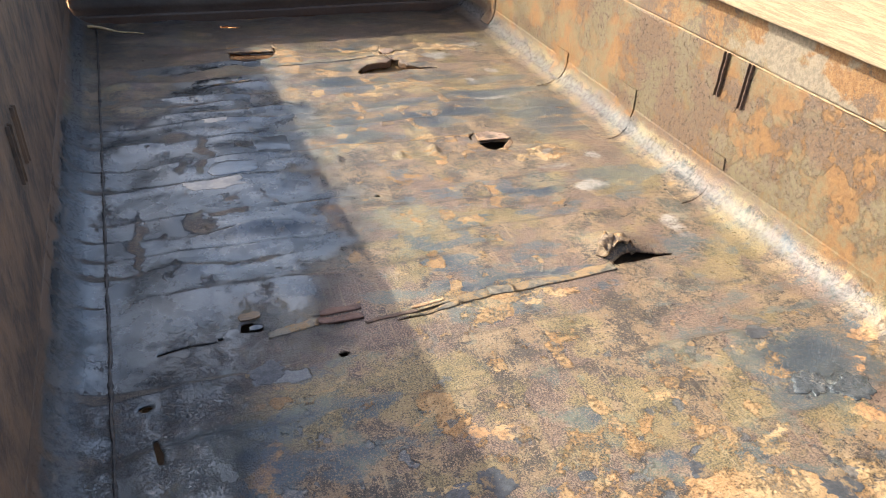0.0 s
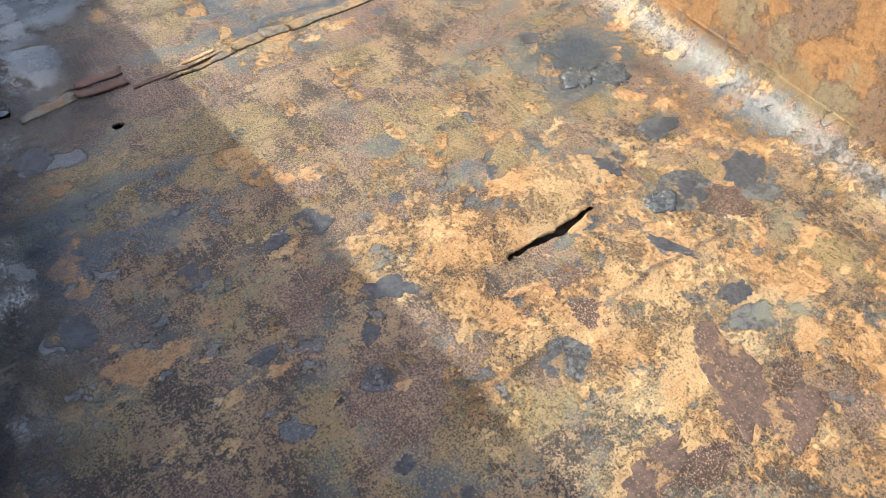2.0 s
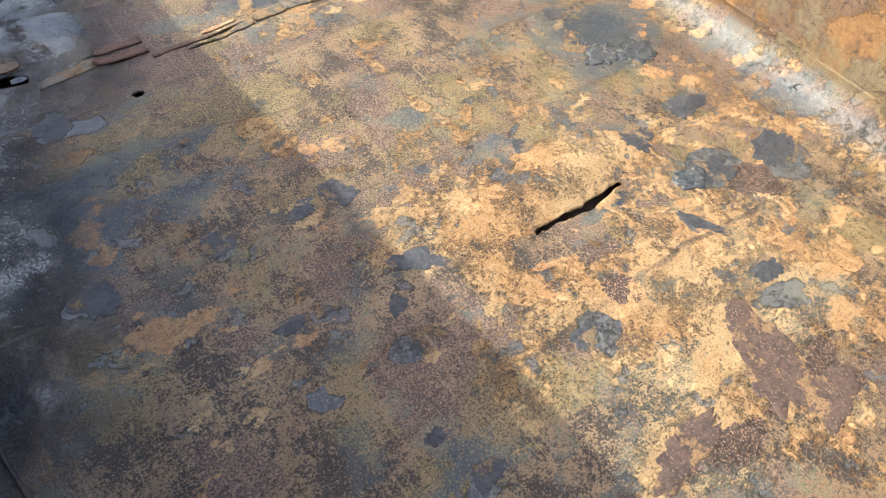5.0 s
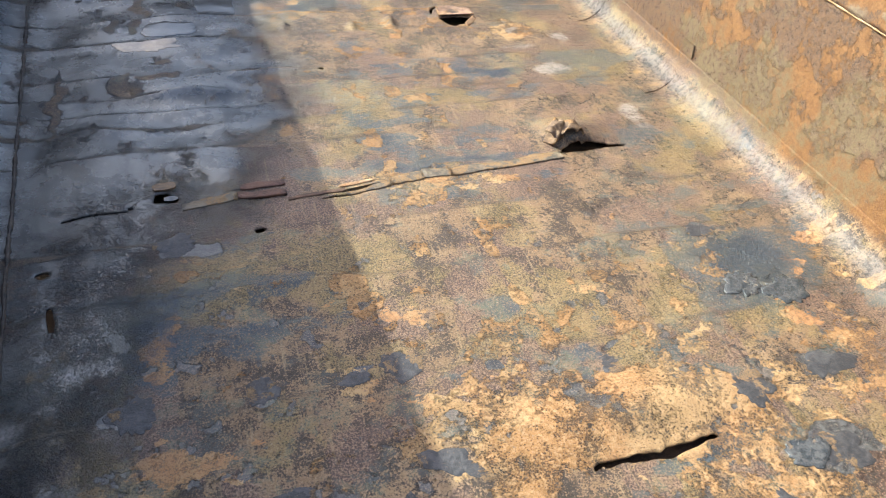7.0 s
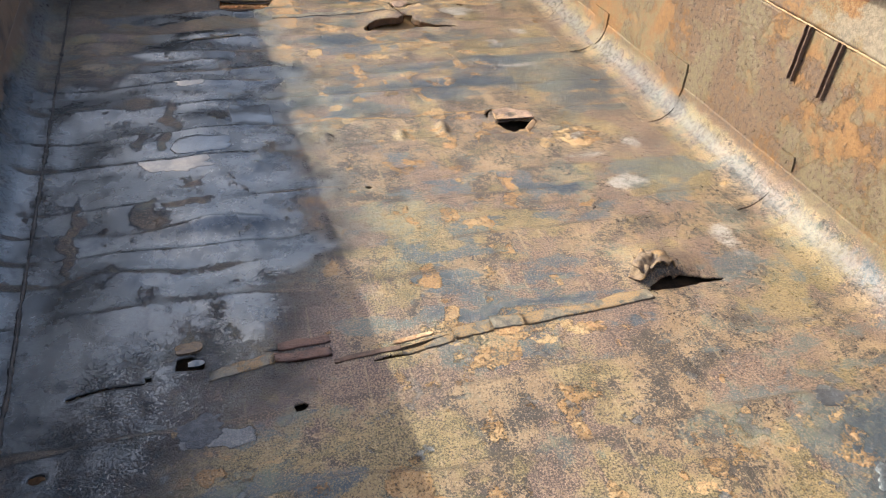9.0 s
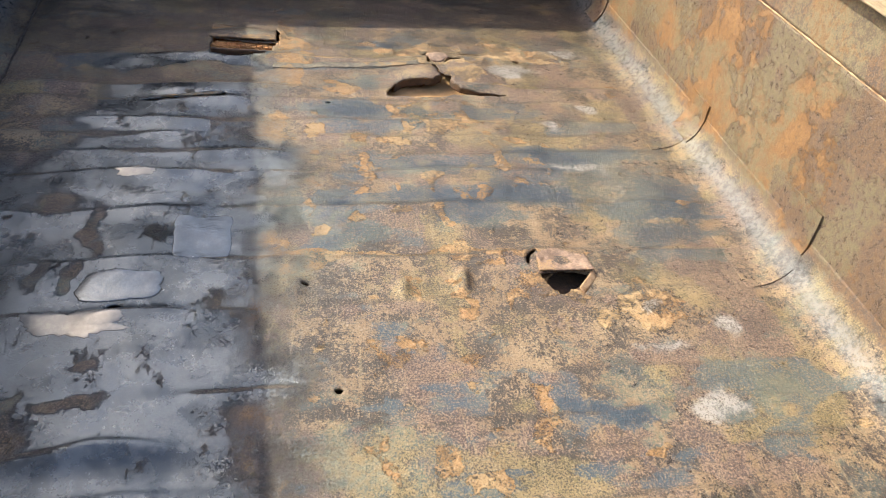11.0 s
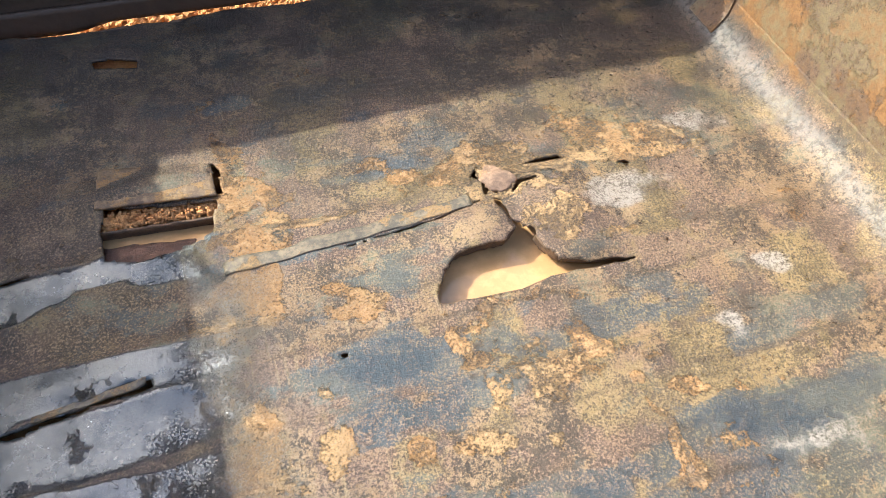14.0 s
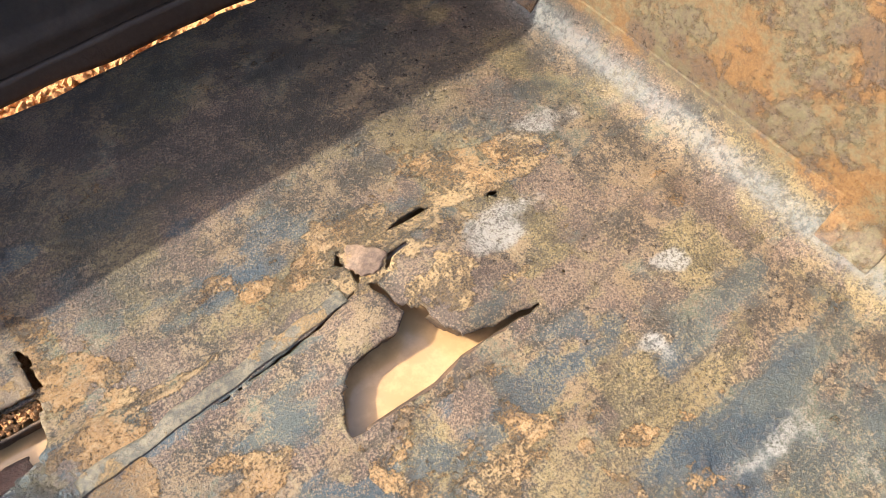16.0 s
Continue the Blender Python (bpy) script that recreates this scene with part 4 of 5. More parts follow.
bm = bmesh.new()
ring = [bm.verts.new((0.75 + 0.85 * math.cos(a) * (1 + 0.08 * math.sin(3 * a)), 4.05 + 0.42 * math.sin(a) * (1 + 0.1 * math.sin(2 * a + 1)), -0.048)) for a in np.linspace(0, 2 * math.pi, 49)[:-1]]
f = bm.faces.new(ring)
ex = bmesh.ops.extrude_face_region(bm, geom=[f])
for v in ex["geom"]:
    if isinstance(v, bmesh.types.BMVert):
        v.co.z -= 0.08
bmesh.ops.recalc_face_normals(bm, faces=list(bm.faces))
pud = part("puddle", bm, M_WATER, smooth=False)
tagged(pud, "pale brown muddy water lying under the torn floor", "water", kind="structure")

# ---- dark sheet added close under the floor so its holes stay black ----
under = slab("under_shield", [(-0.28, Y0 + 0.05, -0.05), (1.98, Y0 + 0.05, -0.05), (1.95, 3.66, -0.05), (-0.45, 3.66, -0.05)], 0.03, M_EDGE)
tagged(under, "dark rusted sheet added under the floor to keep its holes dark", "frame", kind="structure")

# ---- unseen beams added under the side walls to keep light out below ----
def light_block(name, right):
    y0, y1 = Y0, 5.2
    a, c = (x_right(y0), x_right(y1)) if right else (x_left(y0), x_left(y1))
    k = 0.03 if right else -0.03
    cs = [(a - 0.06 + k, y0, -0.02), (a + 0.06 + k, y0, -0.02), (c + 0.06 + k, y1, -0.02), (c - 0.06 + k, y1, -0.02)]
    return tagged(slab(name, cs, 0.14, M_LEFT), "unseen rusted beam added under the side wall to block light", "beam", kind="structure")


light_block("light_block_right", True)
light_block("light_block_left", False)


# ---- wall fittings ----
def tube(name, pts, radius, material, parent=None, label="", sides=7, uneven=0.0):
    """An uneven round bead along a line of points."""
    bm = bmesh.new()
    rings = []
    for i, p in enumerate(pts):
        d = (Vector(pts[min(i + 1, len(pts) - 1)]) - Vector(pts[max(i - 1, 0)])).normalized()
        a = d.orthogonal().normalized()
        c = d.cross(a)
        r = radius(i / (len(pts) - 1)) if callable(radius) else radius
        r *= 1 + random.uniform(-uneven, uneven)
        rings.append([bm.verts.new(Vector(p) + r * (a * math.cos(t) + c * math.sin(t))) for t in np.linspace(0, 2 * math.pi, sides + 1)[:-1]])
    for p, q in zip(rings, rings[1:]):
        for k in range(sides):
            bm.faces.new((p[k], p[(k + 1) % sides], q[(k + 1) % sides], q[k]))
    bm.faces.new(rings[0][::-1])
    bm.faces.new(rings[-1])
    bmesh.ops.recalc_face_normals(bm, faces=list(bm.faces))
    return part(name, bm, material, parent, label)


def plate(name, right, s0, s1, y0, y1, thick, material, parent, label="", skew=0.0):
    """A patch plate that follows a side wall's curve."""
    bm = bmesh.new()
    ns, ny = 12, 8
    v = {}
    for side, off in ((0, thick), (1, -0.004)):
        for i in range(ns + 1):
            for j in range(ny + 1):
                s = s0 + (s1 - s0) * i / ns
                y = y0 + (y1 - y0) * j / ny + skew * (i / ns - 0.5)
                e = 0.003 * noise.noise(Vector((s * 30, y * 30, s0 * 9)))
                v[side, i, j] = bm.verts.new(side_point(s + e, y + e, right, off + (0.002 * noise.noise(Vector((s * 14, y * 14, 2))) if not side else 0)))
    for i in range(ns):
        for j in range(ny):
            bm.faces.new((v[0, i, j], v[0, i + 1, j], v[0, i + 1, j + 1], v[0, i, j + 1]))
    for i in range(ns):
        for j in (0, ny):
            bm.faces.new((v[0, i, j], v[0, i + 1, j], v[1, i + 1, j], v[1, i, j]))
    for j in range(ny):
        for i in (0, ns):
            bm.faces.new((v[0, i, j], v[0, i, j + 1], v[1, i, j + 1], v[1, i, j]))
    bmesh.ops.recalc_face_normals(bm, faces=list(bm.faces))
    return part(name, bm, material, parent, label, smooth=False)


def s_at(z, r):
    return z - r + r * math.pi / 2 if z > r else r * math.acos(1 - z / r)


for ya, yb, za, zb in ((2.89, 3.045, 0.085, 0.222), (3.595, 3.73, 0.03, 0.18), (4.68, 4.81, 0.03, 0.21), (2.19, 2.26, 0.14, 0.19)):
    plate("patch_plate", True, s_at(za, R_RIGHT), s_at(zb, R_RIGHT), ya, yb, 0.006, M_WALL, wall_r, "square rusty patch welded to the wall", skew=0.01)
for ya, yb, s0, s1 in ((2.85, 3.09, -0.05, 0.11), (2.20, 2.40, -0.04, 0.11), (3.60, 3.80, -0.05, 0.10)):
    plate("lap_plate", True, s0, s1, ya, yb, 0.003, M_FLOOR, floor, skew=0.03)
bead = [side_point(Q + 0.461, y, True, 0.001 + 0.003 * noise.noise(Vector((y * 20, 0, 0)))) for y in np.linspace(Y0, 5.28, 420)]
tube("weld_bead", bead, 0.0028, M_PLATE, wall_r, "pale flaking horizontal weld", uneven=0.5)
bead = [Vector((x_left(y) + R_LEFT + 0.006 * noise.noise(Vector((y * 7, 3, 0))), y, 0.003)) for y in np.linspace(Y0, 5.08, 520)]
tube("weld_bead", bead, lambda k: 0.0050 + 0.0045 * noise.noise(Vector((k * 60, 5, 0))), M_WELD, floor, "dark uneven weld along the floor's edge", uneven=0.5)


def pocket(right, y, z0, z1, wide, parent):
    """A narrow upright slot: a dark recessed channel with raised lips."""
    x = x_right(y) if right else x_left(y)
    k = 1 if right else -1
    bm = bmesh.new()
    prof = [(-0.5 * wide - 0.006, 0.002), (-0.5 * wide - 0.004, 0.012), (-0.5 * wide, 0.012), (-0.5 * wide, 0.003), (0.5 * wide, 0.003), (0.5 * wide, 0.015), (0.5 * wide + 0.005, 0.014), (0.5 * wide + 0.008, 0.002)]
    rows_ = []
    for z in np.linspace(z0, z1, 14):
        e = 0.002 * noise.noise(Vector((z * 40, y * 10, 1)))
        rows_.append([bm.verts.new((x - k * (h + e * 0.5), y + a + e, z)) for a, h in prof])
    for p, q in zip(rows_, rows_[1:]):
        for i in range(len(prof) - 1):
            bm.faces.new((p[i], p[i + 1], q[i + 1], q[i]))
    bm.faces.new(rows_[0])
    bm.faces.new(rows_[-1])
    bmesh.ops.recalc_face_normals(bm, faces=list(bm.faces))
    return part("stake_slot", bm, M_BROWN if right else M_LEFT, parent, "narrow dark upright slot with raised lips", smooth=False)


for y in (2.345, 2.197):
    pocket(True, y, 0.408, 0.592, 0.014, wall_r)
for y in (2.10, 2.24):
    pocket(False, y, 0.41, 0.59, 0.014, wall_l)


# ---- torn sheet around the holes ----
def sheet(name, fn, nu, nv, material, parent, label="", thick=0.005):
    """A bent sheet of some thickness from fn(u, v) -> place."""
    pts = np.array([[tuple(fn(u, v)) for v in np.linspace(0, 1, nv)] for u in np.linspace(0, 1, nu)])
    ob = shown(name, grid_mesh(name, pts), material, parent, label)
    m = ob.modifiers.new("thickness", "SOLIDIFY")
    m.thickness, m.offset = thick, 0.0
    return ob


def hz(x, y):
    return float(height(np.array([x]), np.array([y]))[0])


def rag(u, v, k):
    return noise.noise(Vector((u * 5, v * 5, k)))


def curl(u, v):
    a = math.radians(-30 + 240 * v)
    r = 0.024 + 0.009 * rag(u, v, 3) - 0.006 * u
    return Vector((1.395 + 0.050 * u + 0.020 * math.sin(a) + 0.006 * rag(u * 2, v * 2, 6), 1.895 + 0.05 * u - r * math.sin(a), 0.006 + 0.030 * u + r * (1 - math.cos(a))))


sheet("torn_flap", curl, 16, 22, M_FLAP, floor, "curled lip of torn rusty sheet")


def tent(u, v):
    crest = 0.046 * math.exp(-((u - 0.30) / 0.30) ** 2) + 0.022 * (1 - u)
    e = 0.012 * rag(u * 2, v * 2, 11) + 0.005 * rag(u * 6, v * 6, 12)
    return Vector((1.430 + 0.20 * u + 0.4 * e, 1.975 - 0.085 * v * (1 - 0.25 * u) + e * v, 0.004 + crest * math.sin(min(1.0, 0.25 + v) * math.pi * 0.62) + e * v - 0.012 * v * u))


sheet("torn_flap", tent, 30, 18, M_FLAP, floor, "crumpled tent of torn rusty sheet standing over the hole")


def tongue(u, v):
    a = 1 - v
    px_ = 1.280 + 0.165 * u + 0.012 * a * (0.5 - u) + 0.006 * rag(u * 1.4, v, 1)
    py_ = 2.902 + 0.098 * a * (0.72 + 0.28 * math.sin(math.pi * min(1.0, u * 1.3))) + 0.005 * rag(u * 2, v * 2, 2)
    return Vector((px_, py_, 0.022 - 0.010 * math.sin(math.pi * u) * math.sin(math.pi * v) + 0.003 * rag(u * 2, v * 2, 5)))


sheet("torn_flap", tongue, 26, 16, M_PINK, floor, "pinkish flap of torn rusty sheet", thick=0.004)


def lower_lip(u, v):
    return Vector((1.385 + 0.06 * u + 0.01 * v, 2.838 + 0.072 * u - 0.02 * v, 0.014 - 0.012 * v + 0.003 * rag(u * 2, v * 2, 25)))


sheet("torn_flap", lower_lip, 10, 6, M_PLATE, floor, "ochre corner of torn sheet bent up", thick=0.003)


def hanging_lip(name, line, drop, parent, label):
    """The bent-down, blackened edge of the sheet along part of a hole's rim."""
    pts = [(a[0] + (c[0] - a[0]) * k / 6, a[1] + (c[1] - a[1]) * k / 6) for a, c in zip(line, line[1:]) for k in range(6)] + [line[-1]]

    def at(u, v):
        k = min(len(pts) - 1, int(round(u * (len(pts) - 1))))
        px_, py_ = pts[k]
        return Vector((px_ + 0.004 * rag(u * 9, v * 3, 14) * v, py_ + 0.006 + 0.010 * v, hz(px_, py_ + 0.012) - 0.004 - drop * v * (1 + 0.25 * rag(u * 6, 0, 15))))

    return sheet(name, at, len(pts), 5, M_EDGE, parent, label, thick=0.006)


hanging_lip("hanging_lip", [(0.960, 4.035), (0.993, 4.070), (1.053, 4.077), (1.120, 4.077), (1.153, 4.103), (1.145, 4.127), (1.142, 4.165)], 0.040, floor, "blackened edge of sheet bent down")
hanging_lip("hanging_lip", [(0.96, 3.938), (1.01, 3.938), (1.12, 3.936), (1.20, 3.950), (1.282, 3.949), (1.356, 3.950)], 0.016, floor, "dark lower edge of sheet bent down")
hanging_lip("hanging_lip", [(1.193, 4.066), (1.205, 4.026), (1.221, 3.994), (1.249, 3.985), (1.302, 3.974), (1.365, 3.971), (1.412, 3.958)], 0.030, floor, "blackened edge of sheet bent down")


def cross_bar(u, v):
    return Vector((0.19 + 0.33 * u, 4.338 - 0.012 * u + 0.012 * v + 0.003 * rag(u * 4, v, 31), -0.016 - 0.05 * v + 0.002 * rag(u * 5, 0, 32)))


sheet("cross_bar", cross_bar, 20, 5, M_EDGE, floor, "dark bar beneath the slot", thick=0.006)


def sunk(u, v):
    return Vector((0.215 + 0.21 * u + 0.01 * rag(u, v, 7), 4.205 + 0.105 * v - 0.03 * u * v + 0.01 * rag(u, v, 8), -0.008 - 0.034 * v * (1 - 0.4 * u) + 0.006 * rag(u * 2, v * 2, 9)))


sheet("sunken_flap", sunk, 16, 10, M_RED, floor, "red-brown strip of sheet bent down into the hole")


def lifted(u, v):
    return Vector((0.212 + 0.275 * u + 0.012 * v * (0.5 - u) + 0.005 * rag(u, v * 3, 7), 4.388 - 0.018 * u + 0.135 * v - 0.02 * u * v + 0.005 * rag(u * 4, v, 8), 0.012 - 0.008 * v * v + 0.003 * rag(u * 2, v * 2, 10)))


sheet("lifted_plate", lifted, 26, 14, M_FLAP, floor, "brown square of sheet sprung up behind the slot", thick=0.006)


def strip(x0, y0, x1, y1, wide, lift, material, label, seed, sag=0.0):
    """A narrow raised bar of scale or sheet lying along a seam, its near edge standing proud."""
    n = max(8, int(abs(x1 - x0) / 0.014))
    k = np.linspace(0, 1, n)
    ax, ay = x0 + (x1 - x0) * k, y0 + (y1 - y0) * k - sag * np.sin(np.pi * k)
    pts = np.zeros((n, 7, 3))
    w = wide * (1 + 0.22 * value_noise(ax, ay, 0.05, 1, seed))
    near = 0.003 * value_noise(ax, ay, 0.02, 1, seed + 1)
    cross = ((0.0, -0.004), (0.0, 0.8), (0.06, 1.0), (0.4, 0.95), (0.75, 0.75), (0.98, 0.35), (1.0, -0.004))
    for q, (c, top_) in enumerate(cross):
        pts[:, q, 0], pts[:, q, 1] = ax - 0.05 * w * c, ay + near + w * c
        base_ = height(pts[:, q, 0], pts[:, q, 1])
        pts[:, q, 2] = base_ + (lift * top_ * (1 + 0.2 * value_noise(ax, ay, 0.04, 1, seed + 2)) if top_ > 0 else -0.004)
    me = grid_mesh("lap_strip", pts)
    bm_ = bmesh.new()
    bm_.from_mesh(me)
    bmesh.ops.holes_fill(bm_, edges=[e for e in bm_.edges if e.is_boundary], sides=0)
    bmesh.ops.recalc_face_normals(bm_, faces=list(bm_.faces))
    return part("lap_strip", bm_, material, floor, label, smooth=False)


for x0, y0, x1, y1, wide, lift, mat, words, seed in (
        (0.482, 4.134, 1.075, 4.197, 0.036, 0.0032, M_BAR, "blue-grey raised bar along a seam", 501),
        (0.178, 1.714, 0.335, 1.752, 0.036, 0.004, M_BAR, "grey raised bar along a seam", 511), (0.335, 1.752, 0.478, 1.752, 0.028, 0.006, M_RED, "red-brown broken layer of rust", 521),
        (0.345, 1.788, 0.478, 1.795, 0.026, 0.005, M_RED, "red-brown broken layer of rust", 531), (0.480, 1.722, 0.655, 1.738, 0.018, 0.004, M_BROWN, "thin splintered layer of rust", 541)):
    strip(x0, y0, x1, y1, wide, lift, mat, words, seed)
for x0, y0, x1, y1, wide, lift, mat, words, seed in (
        (0.655, 1.716, 0.800, 1.742, 0.036, 0.004, M_BAR, "grey raised bar along a seam", 551), (0.805, 1.748, 0.915, 1.764, 0.042, 0.005, M_BAR, "grey raised bar along a seam", 561),
        (0.640, 1.760, 0.750, 1.776, 0.014, 0.003, M_PLATE, "ochre splinter of sheet", 571), (0.918, 1.768, 1.02, 1.776, 0.044, 0.003, M_BAR, "grey raised bar along a seam", 577),
        (1.010, 1.772, 1.425, 1.812, 0.044, 0.005, M_BAR, "blue-grey raised bar running to the torn hole", 581), (0.10, 3.872, 0.31, 3.900, 0.016, 0.004, M_BAR, "dark lifted edge of a sheet", 601)):
    strip(x0, y0, x1, y1, wide, lift, mat, words, seed)


def scale_patch(cx_, cy_, rx_, ry_, turn, material, label, seed, lift=0.0010, square=2.3, name="scale_patch"):
    """A thin island of scale that follows the floor, with a ragged rim."""
    n, rings = 56, 5
    a = np.linspace(0, 2 * np.pi, n, endpoint=False)
    c, s_ = np.cos(a), np.sin(a)
    w = (np.abs(c) ** square + np.abs(s_) ** square) ** (-1 / square)
    rag_ = min(1.0, 2.6 / square)
    w = w * (1 + rag_ * 0.34 * value_noise(1.3 * c, 1.3 * s_, 0.9, 0.9, seed) + rag_ * 0.20 * value_noise(4 * c, 4 * s_, 0.8, 0.8, seed + 1) + rag_ * 0.10 * value_noise(9 * c, 9 * s_, 0.7, 0.7, seed + 2))
    verts, faces = [], []
    for q in range(rings + 1):
        f_ = (0.02, 0.35, 0.7, 0.97, 1.0, 1.005)[q]
        lx_, ly_ = rx_ * c * w * f_, ry_ * s_ * w * f_
        gx_, gy_ = cx_ + lx_ * math.cos(turn) - ly_ * math.sin(turn), cy_ + lx_ * math.sin(turn) + ly_ * math.cos(turn)
        gz_ = height(gx_, gy_) + (lift, lift, lift, lift, 0.6 * lift, -0.003)[q]
        verts += list(zip(gx_, gy_, gz_))
        if q:
            for k in range(n):
                b0, b1 = (q - 1) * n, q * n
                faces.append((b0 + k, b1 + k, b1 + (k + 1) % n, b0 + (k + 1) % n))
    faces.append(tuple(range(n)))
    me = bpy.data.meshes.new(name)
    me.from_pydata(verts, [], faces)
    me.update()
    return shown(name, me, material, floor, label)


for k, (cx_, cy_, rx_, ry_, turn) in enumerate((
        (0.056, 1.027, 0.045, 0.052, 0.3), (0.34, 1.026, 0.032, 0.036, 0.2), (0.55, 1.032, 0.042, 0.020, 0.1), (0.672, 1.046, 0.055, 0.042, 0.2), (0.700, 0.775, 0.058, 0.030, -0.3),
        (0.760, 0.735, 0.035, 0.016, -0.7), (1.749, 0.823, 0.085, 0.042, 0.0), (1.50, 0.80, 0.050, 0.052, 0.5), (1.423, 0.481, 0.022, 0.062, 0.5), (1.466, 0.288, 0.045, 0.032, 0.2),
        (1.182, 0.939, 0.024, 0.026, 0.0), (0.912, 0.395, 0.034, 0.027, 0.3), (0.369, 0.761, 0.036, 0.017, 0.1), (0.600, 0.692, 0.028, 0.022, 0.4), (1.709, 1.376, 0.050, 0.030, -0.2))):
    scale_patch(cx_, cy_, rx_, ry_, turn, M_SCALE, "smooth blue-black island of mill scale", 700 + 3 * k)
for k, (cx_, cy_, rx_, ry_, turn) in enumerate(((0.53, 0.271, 0.042, 0.030, 0.2), (0.489, 0.389, 0.022, 0.02, 0.0), (0.16, 1.58, 0.055, 0.045, 0.3), (1.87, 0.56, 0.09, 0.06, 0.3), (1.62, 0.60, 0.07, 0.05, -0.3))):
    scale_patch(cx_, cy_, rx_, ry_, turn, M_SCALE, "dull blue-black island of mill scale", 760 + 3 * k, 0.0008)
for k, (cx_, cy_, rx_, ry_, turn) in enumerate(((1.70, 1.131, 0.060, 0.050, 0.4), (1.805, 1.090, 0.062, 0.045, 0.1), (1.535, 0.607, 0.055, 0.034, 0.2))):
    scale_patch(cx_, cy_, rx_, ry_, turn, M_SHINE, "glossy blue-grey blister of bare steel", 790 + 3 * k, 0.003)
for k, (cx_, cy_, rx_, ry_, turn) in enumerate(((1.25, 0.123, 0.075, 0.140, -0.25), (0.90, 0.075, 0.13, 0.040, 0.2), (1.30, -0.02, 0.09, 0.06, 0.3))):
    scale_patch(cx_, cy_, rx_, ry_, turn, M_PITTED, "purple-brown pitted crust of rust", 810 + 3 * k, 0.0014)
scale_patch(0.065, 2.742, 0.120, 0.046, -0.05, M_MUD, "smooth grey-tan film of dried mud", 830, 0.001, 2.6, "mud_film")
scale_patch(0.10, 3.40, 0.060, 0.028, 0.0, M_MUD, "smooth grey-tan film of dried mud", 836, 0.001, 2.6, "mud_film")
scale_patch(0.335, 3.078, 0.078, 0.098, 0.02, M_STEELPLATE, "smooth dark grey square of bare steel", 842, 0.0008, 9.0, "bare_plate")
scale_patch(0.150, 2.880, 0.098, 0.056, 0.03, M_STEELPLATE, "smooth grey raised rectangle of steel sheet", 848, 0.0025, 8.0, "bare_plate")


def chip(cx_, cy_, lx, ly, turn, lift, material, label, tilt=0.0, k=14):
    """A loose irregular flake of sheet lying on the floor, lx by ly metres."""
    bm = bmesh.new()
    seed = random.uniform(0, 50)
    lo, hi = [], []
    base_z = hz(cx_, cy_) + lift
    for j in range(k):
        a = 2 * math.pi * j / k
        c, s = math.cos(a), math.sin(a)
        w = (abs(c) ** 4 + abs(s) ** 4) ** -0.25 * (1 + 0.16 * noise.noise(Vector((2 * c + seed, 2 * s, 1))) + random.uniform(-0.05, 0.05))
        px_, py_ = 0.5 * lx * c * w, 0.5 * ly * s * w
        gx_, gy_ = cx_ + px_ * math.cos(turn) - py_ * math.sin(turn), cy_ + px_ * math.sin(turn) + py_ * math.cos(turn)
        gz_ = base_z + tilt * py_ + 0.003 * noise.noise(Vector((gx_ * 30, gy_ * 30, seed)))
        hi.append(bm.verts.new((gx_, gy_, gz_)))
        lo.append(bm.verts.new((gx_, gy_, gz_ - 0.006)))
    bm.faces.new(hi)
    bm.faces.new(lo[::-1])
    for j in range(k):
        bm.faces.new((hi[j], lo[j], lo[(j + 1) % k], hi[(j + 1) % k]))
    bmesh.ops.triangulate(bm, faces=[f for f in bm.faces if len(f.verts) > 4])
    bmesh.ops.recalc_face_normals(bm, faces=list(bm.faces))
    return part("rust_flake", bm, material, floor, label, smooth=False)


scale_patch(1.152, 4.264, 0.034, 0.046, 0.5, M_PINK, "broken pink-brown tile of sheet", 861, 0.004, 3.0, "rust_flake")
chip(0.128, 1.832, 0.066, 0.042, 0.1, 0.012, M_FLAP, "rounded lump of curled sheet at a small hole", -0.1, 16)
chip(0.145, 1.792, 0.040, 0.018, 0.1, -0.004, M_STEELPLATE, "pale shred of sheet in a small hole", 0.2, 10)

# gravel that shows at the slot's far side
def lumps(name, count, place, size, material, label, category):
    bm = bmesh.new()
    for _ in range(count):
        p = place()
        r = random.uniform(*size)
        g = bmesh.ops.create_icosphere(bm, subdivisions=1, radius=r, matrix=pose(*p, random.uniform(0, 90), random.uniform(0, 90), random.uniform(0, 90)))
        for w in g["verts"]:
            w.co += Vector((random.uniform(-1, 1), random.uniform(-1, 1), random.uniform(-1, 1))) * r * 0.35
    return tagged(part(name, bm, material, smooth=False), label, category, kind="stuff")


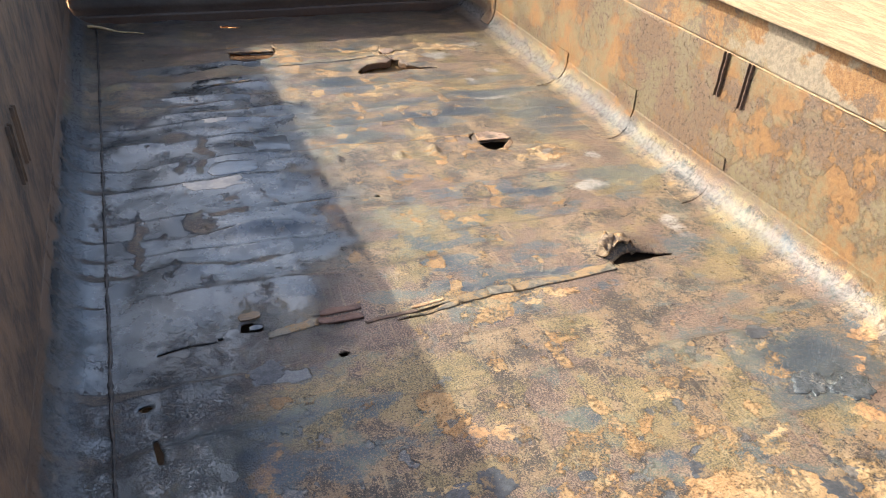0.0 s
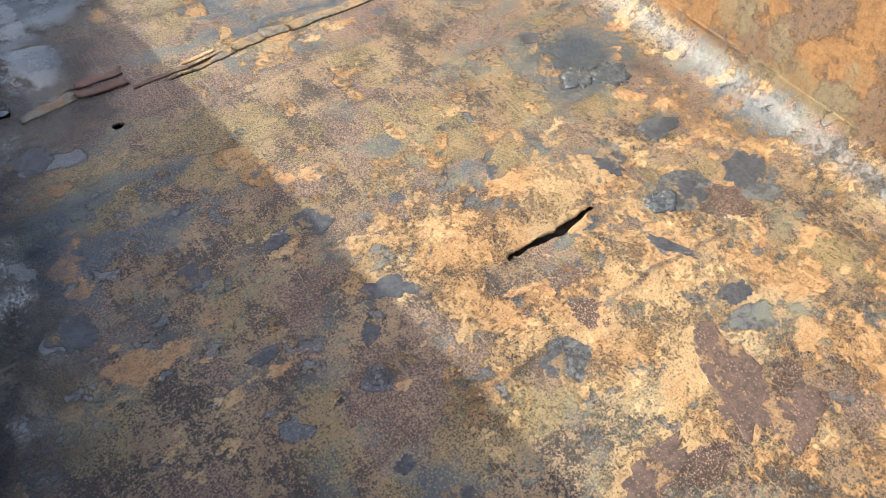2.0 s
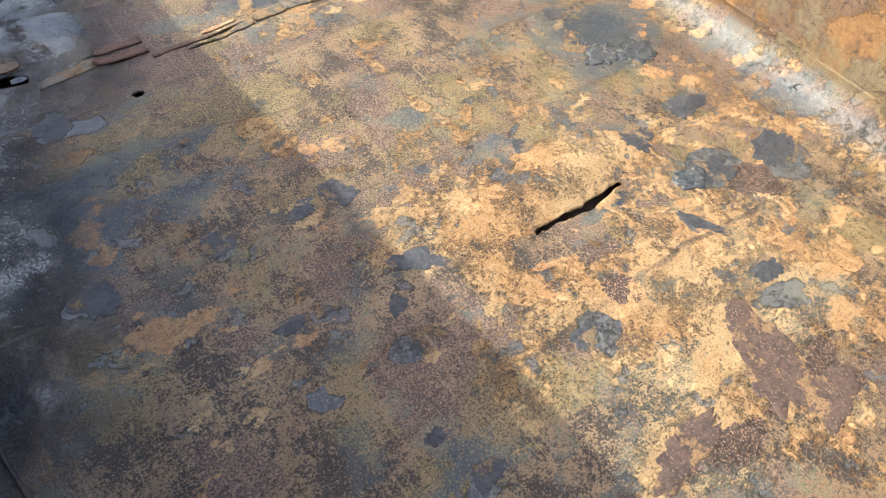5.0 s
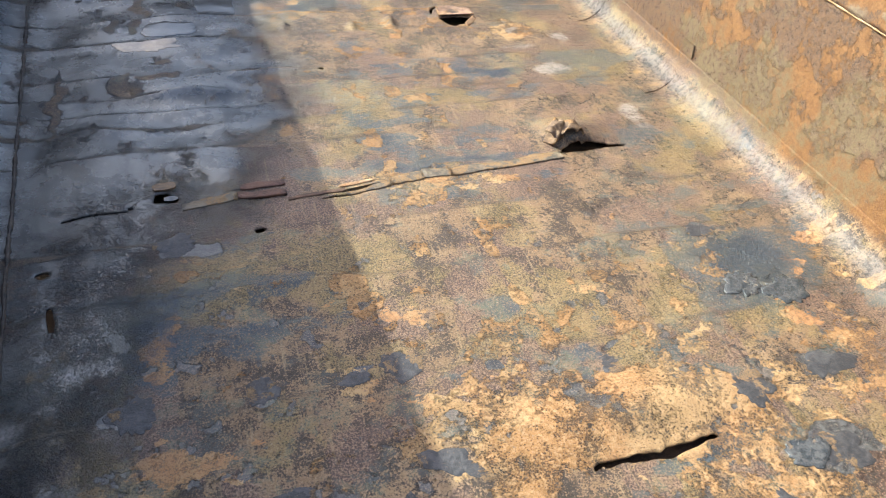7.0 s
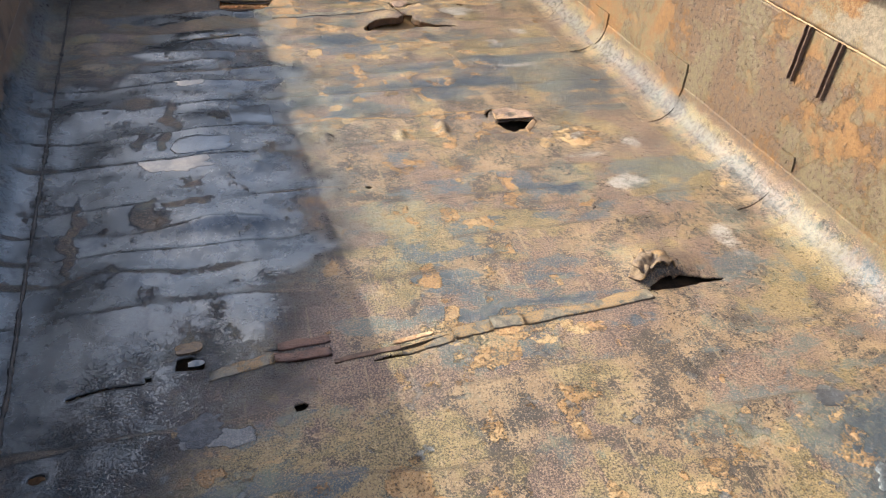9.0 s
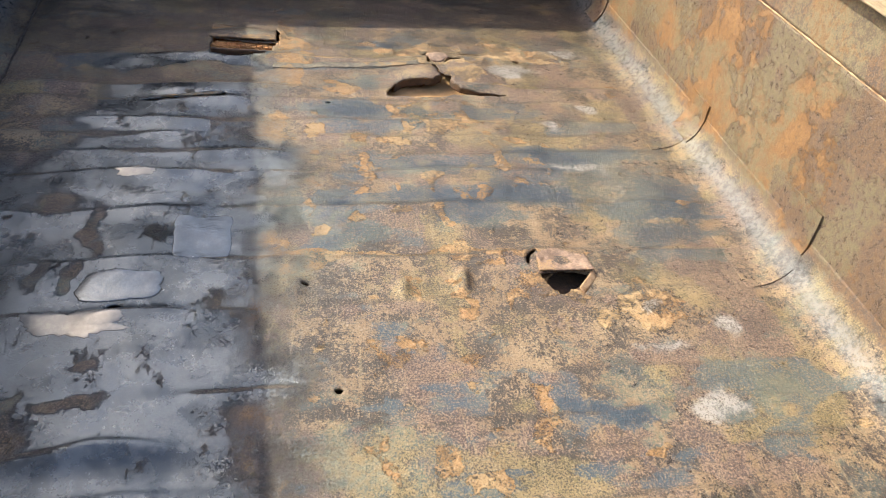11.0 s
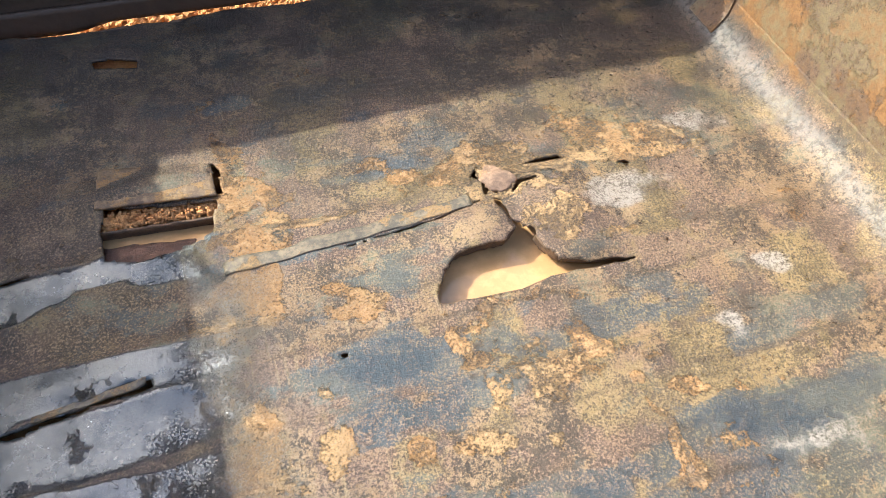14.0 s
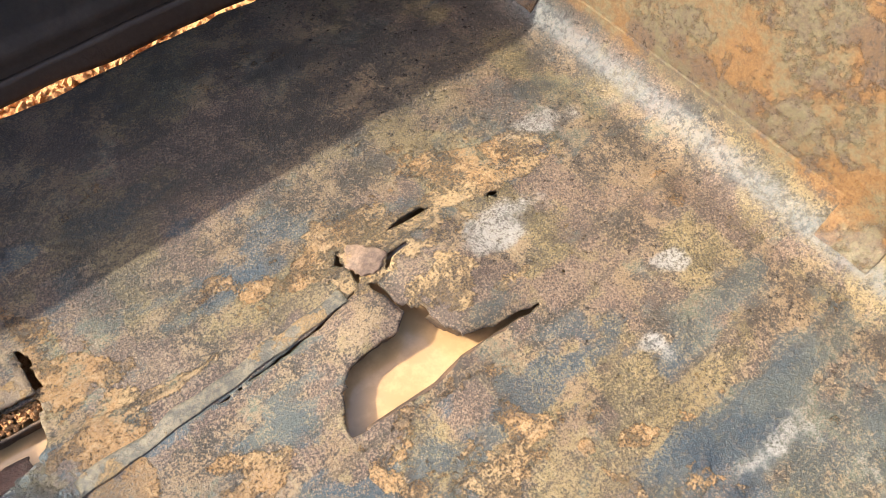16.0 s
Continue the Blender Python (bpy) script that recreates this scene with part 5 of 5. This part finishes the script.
lumps("gravel", 900, lambda: (random.uniform(0.19, 0.52), random.uniform(4.342, 4.392), random.uniform(-0.024, -0.010)), (0.002, 0.0055), M_SOIL, "orange gravel heaped under the open slot", "gravel")
lumps("gravel", 2600, lambda: (random.uniform(-0.6, 2.0), random.uniform(5.09, 5.42), random.uniform(-0.11, -0.085)), (0.004, 0.018), M_SOIL, "orange gravel strip beyond the tailgate gap", "gravel")


# ---- loose stick in the shade ----
sp = [Vector((-0.60 + 0.335 * k, 5.02 - 0.19 * k + 0.008 * math.sin(7 * k), 0.014 + 0.004 * math.sin(9 * k) - 0.004 * k)) for k in np.linspace(0, 1, 22)]
tagged(tube("stick", sp, lambda k: 0.0105 - 0.0075 * k, M_STICK, uneven=0.12), "pale dry bent stick lying on the floor", "stick")

# ---- grass beyond the side wall ----
bm = bmesh.new()
for blade in range(7200):
    gx_, gy_ = (random.uniform(2.7, 9.0), random.uniform(-1.0, 6.0)) if blade < 6000 else (random.uniform(-0.6, 0.95), random.uniform(5.34, 5.75))
    a, l, w = random.uniform(0, 6.28), random.uniform(0.08, 0.22) * (1 if blade < 6000 else 0.4), random.uniform(0.004, 0.009)
    dx_, dy_ = math.cos(a), math.sin(a)
    p = [(gx_ - w * dy_, gy_ + w * dx_, -0.12), (gx_ + w * dy_, gy_ - w * dx_, -0.12), (gx_ + 0.4 * l * dx_, gy_ + 0.4 * l * dy_, -0.1 + l)]
    q = [(gx_ - 0.6 * w * dy_ + 0.12 * l * dx_, gy_ + 0.6 * w * dx_ + 0.12 * l * dy_, -0.1 + 0.55 * l), (gx_ + 0.6 * w * dy_ + 0.12 * l * dx_, gy_ - 0.6 * w * dx_ + 0.12 * l * dy_, -0.1 + 0.55 * l)]
    a0, a1, a2, b0, b1 = [bm.verts.new(c) for c in (*p, *q)]
    bm.faces.new((a0, a1, b1, b0))
    bm.faces.new((b0, b1, a2))
tagged(part("grass", bm, M_GRASS, smooth=False), "green grass beside the body", "grass", kind="stuff")
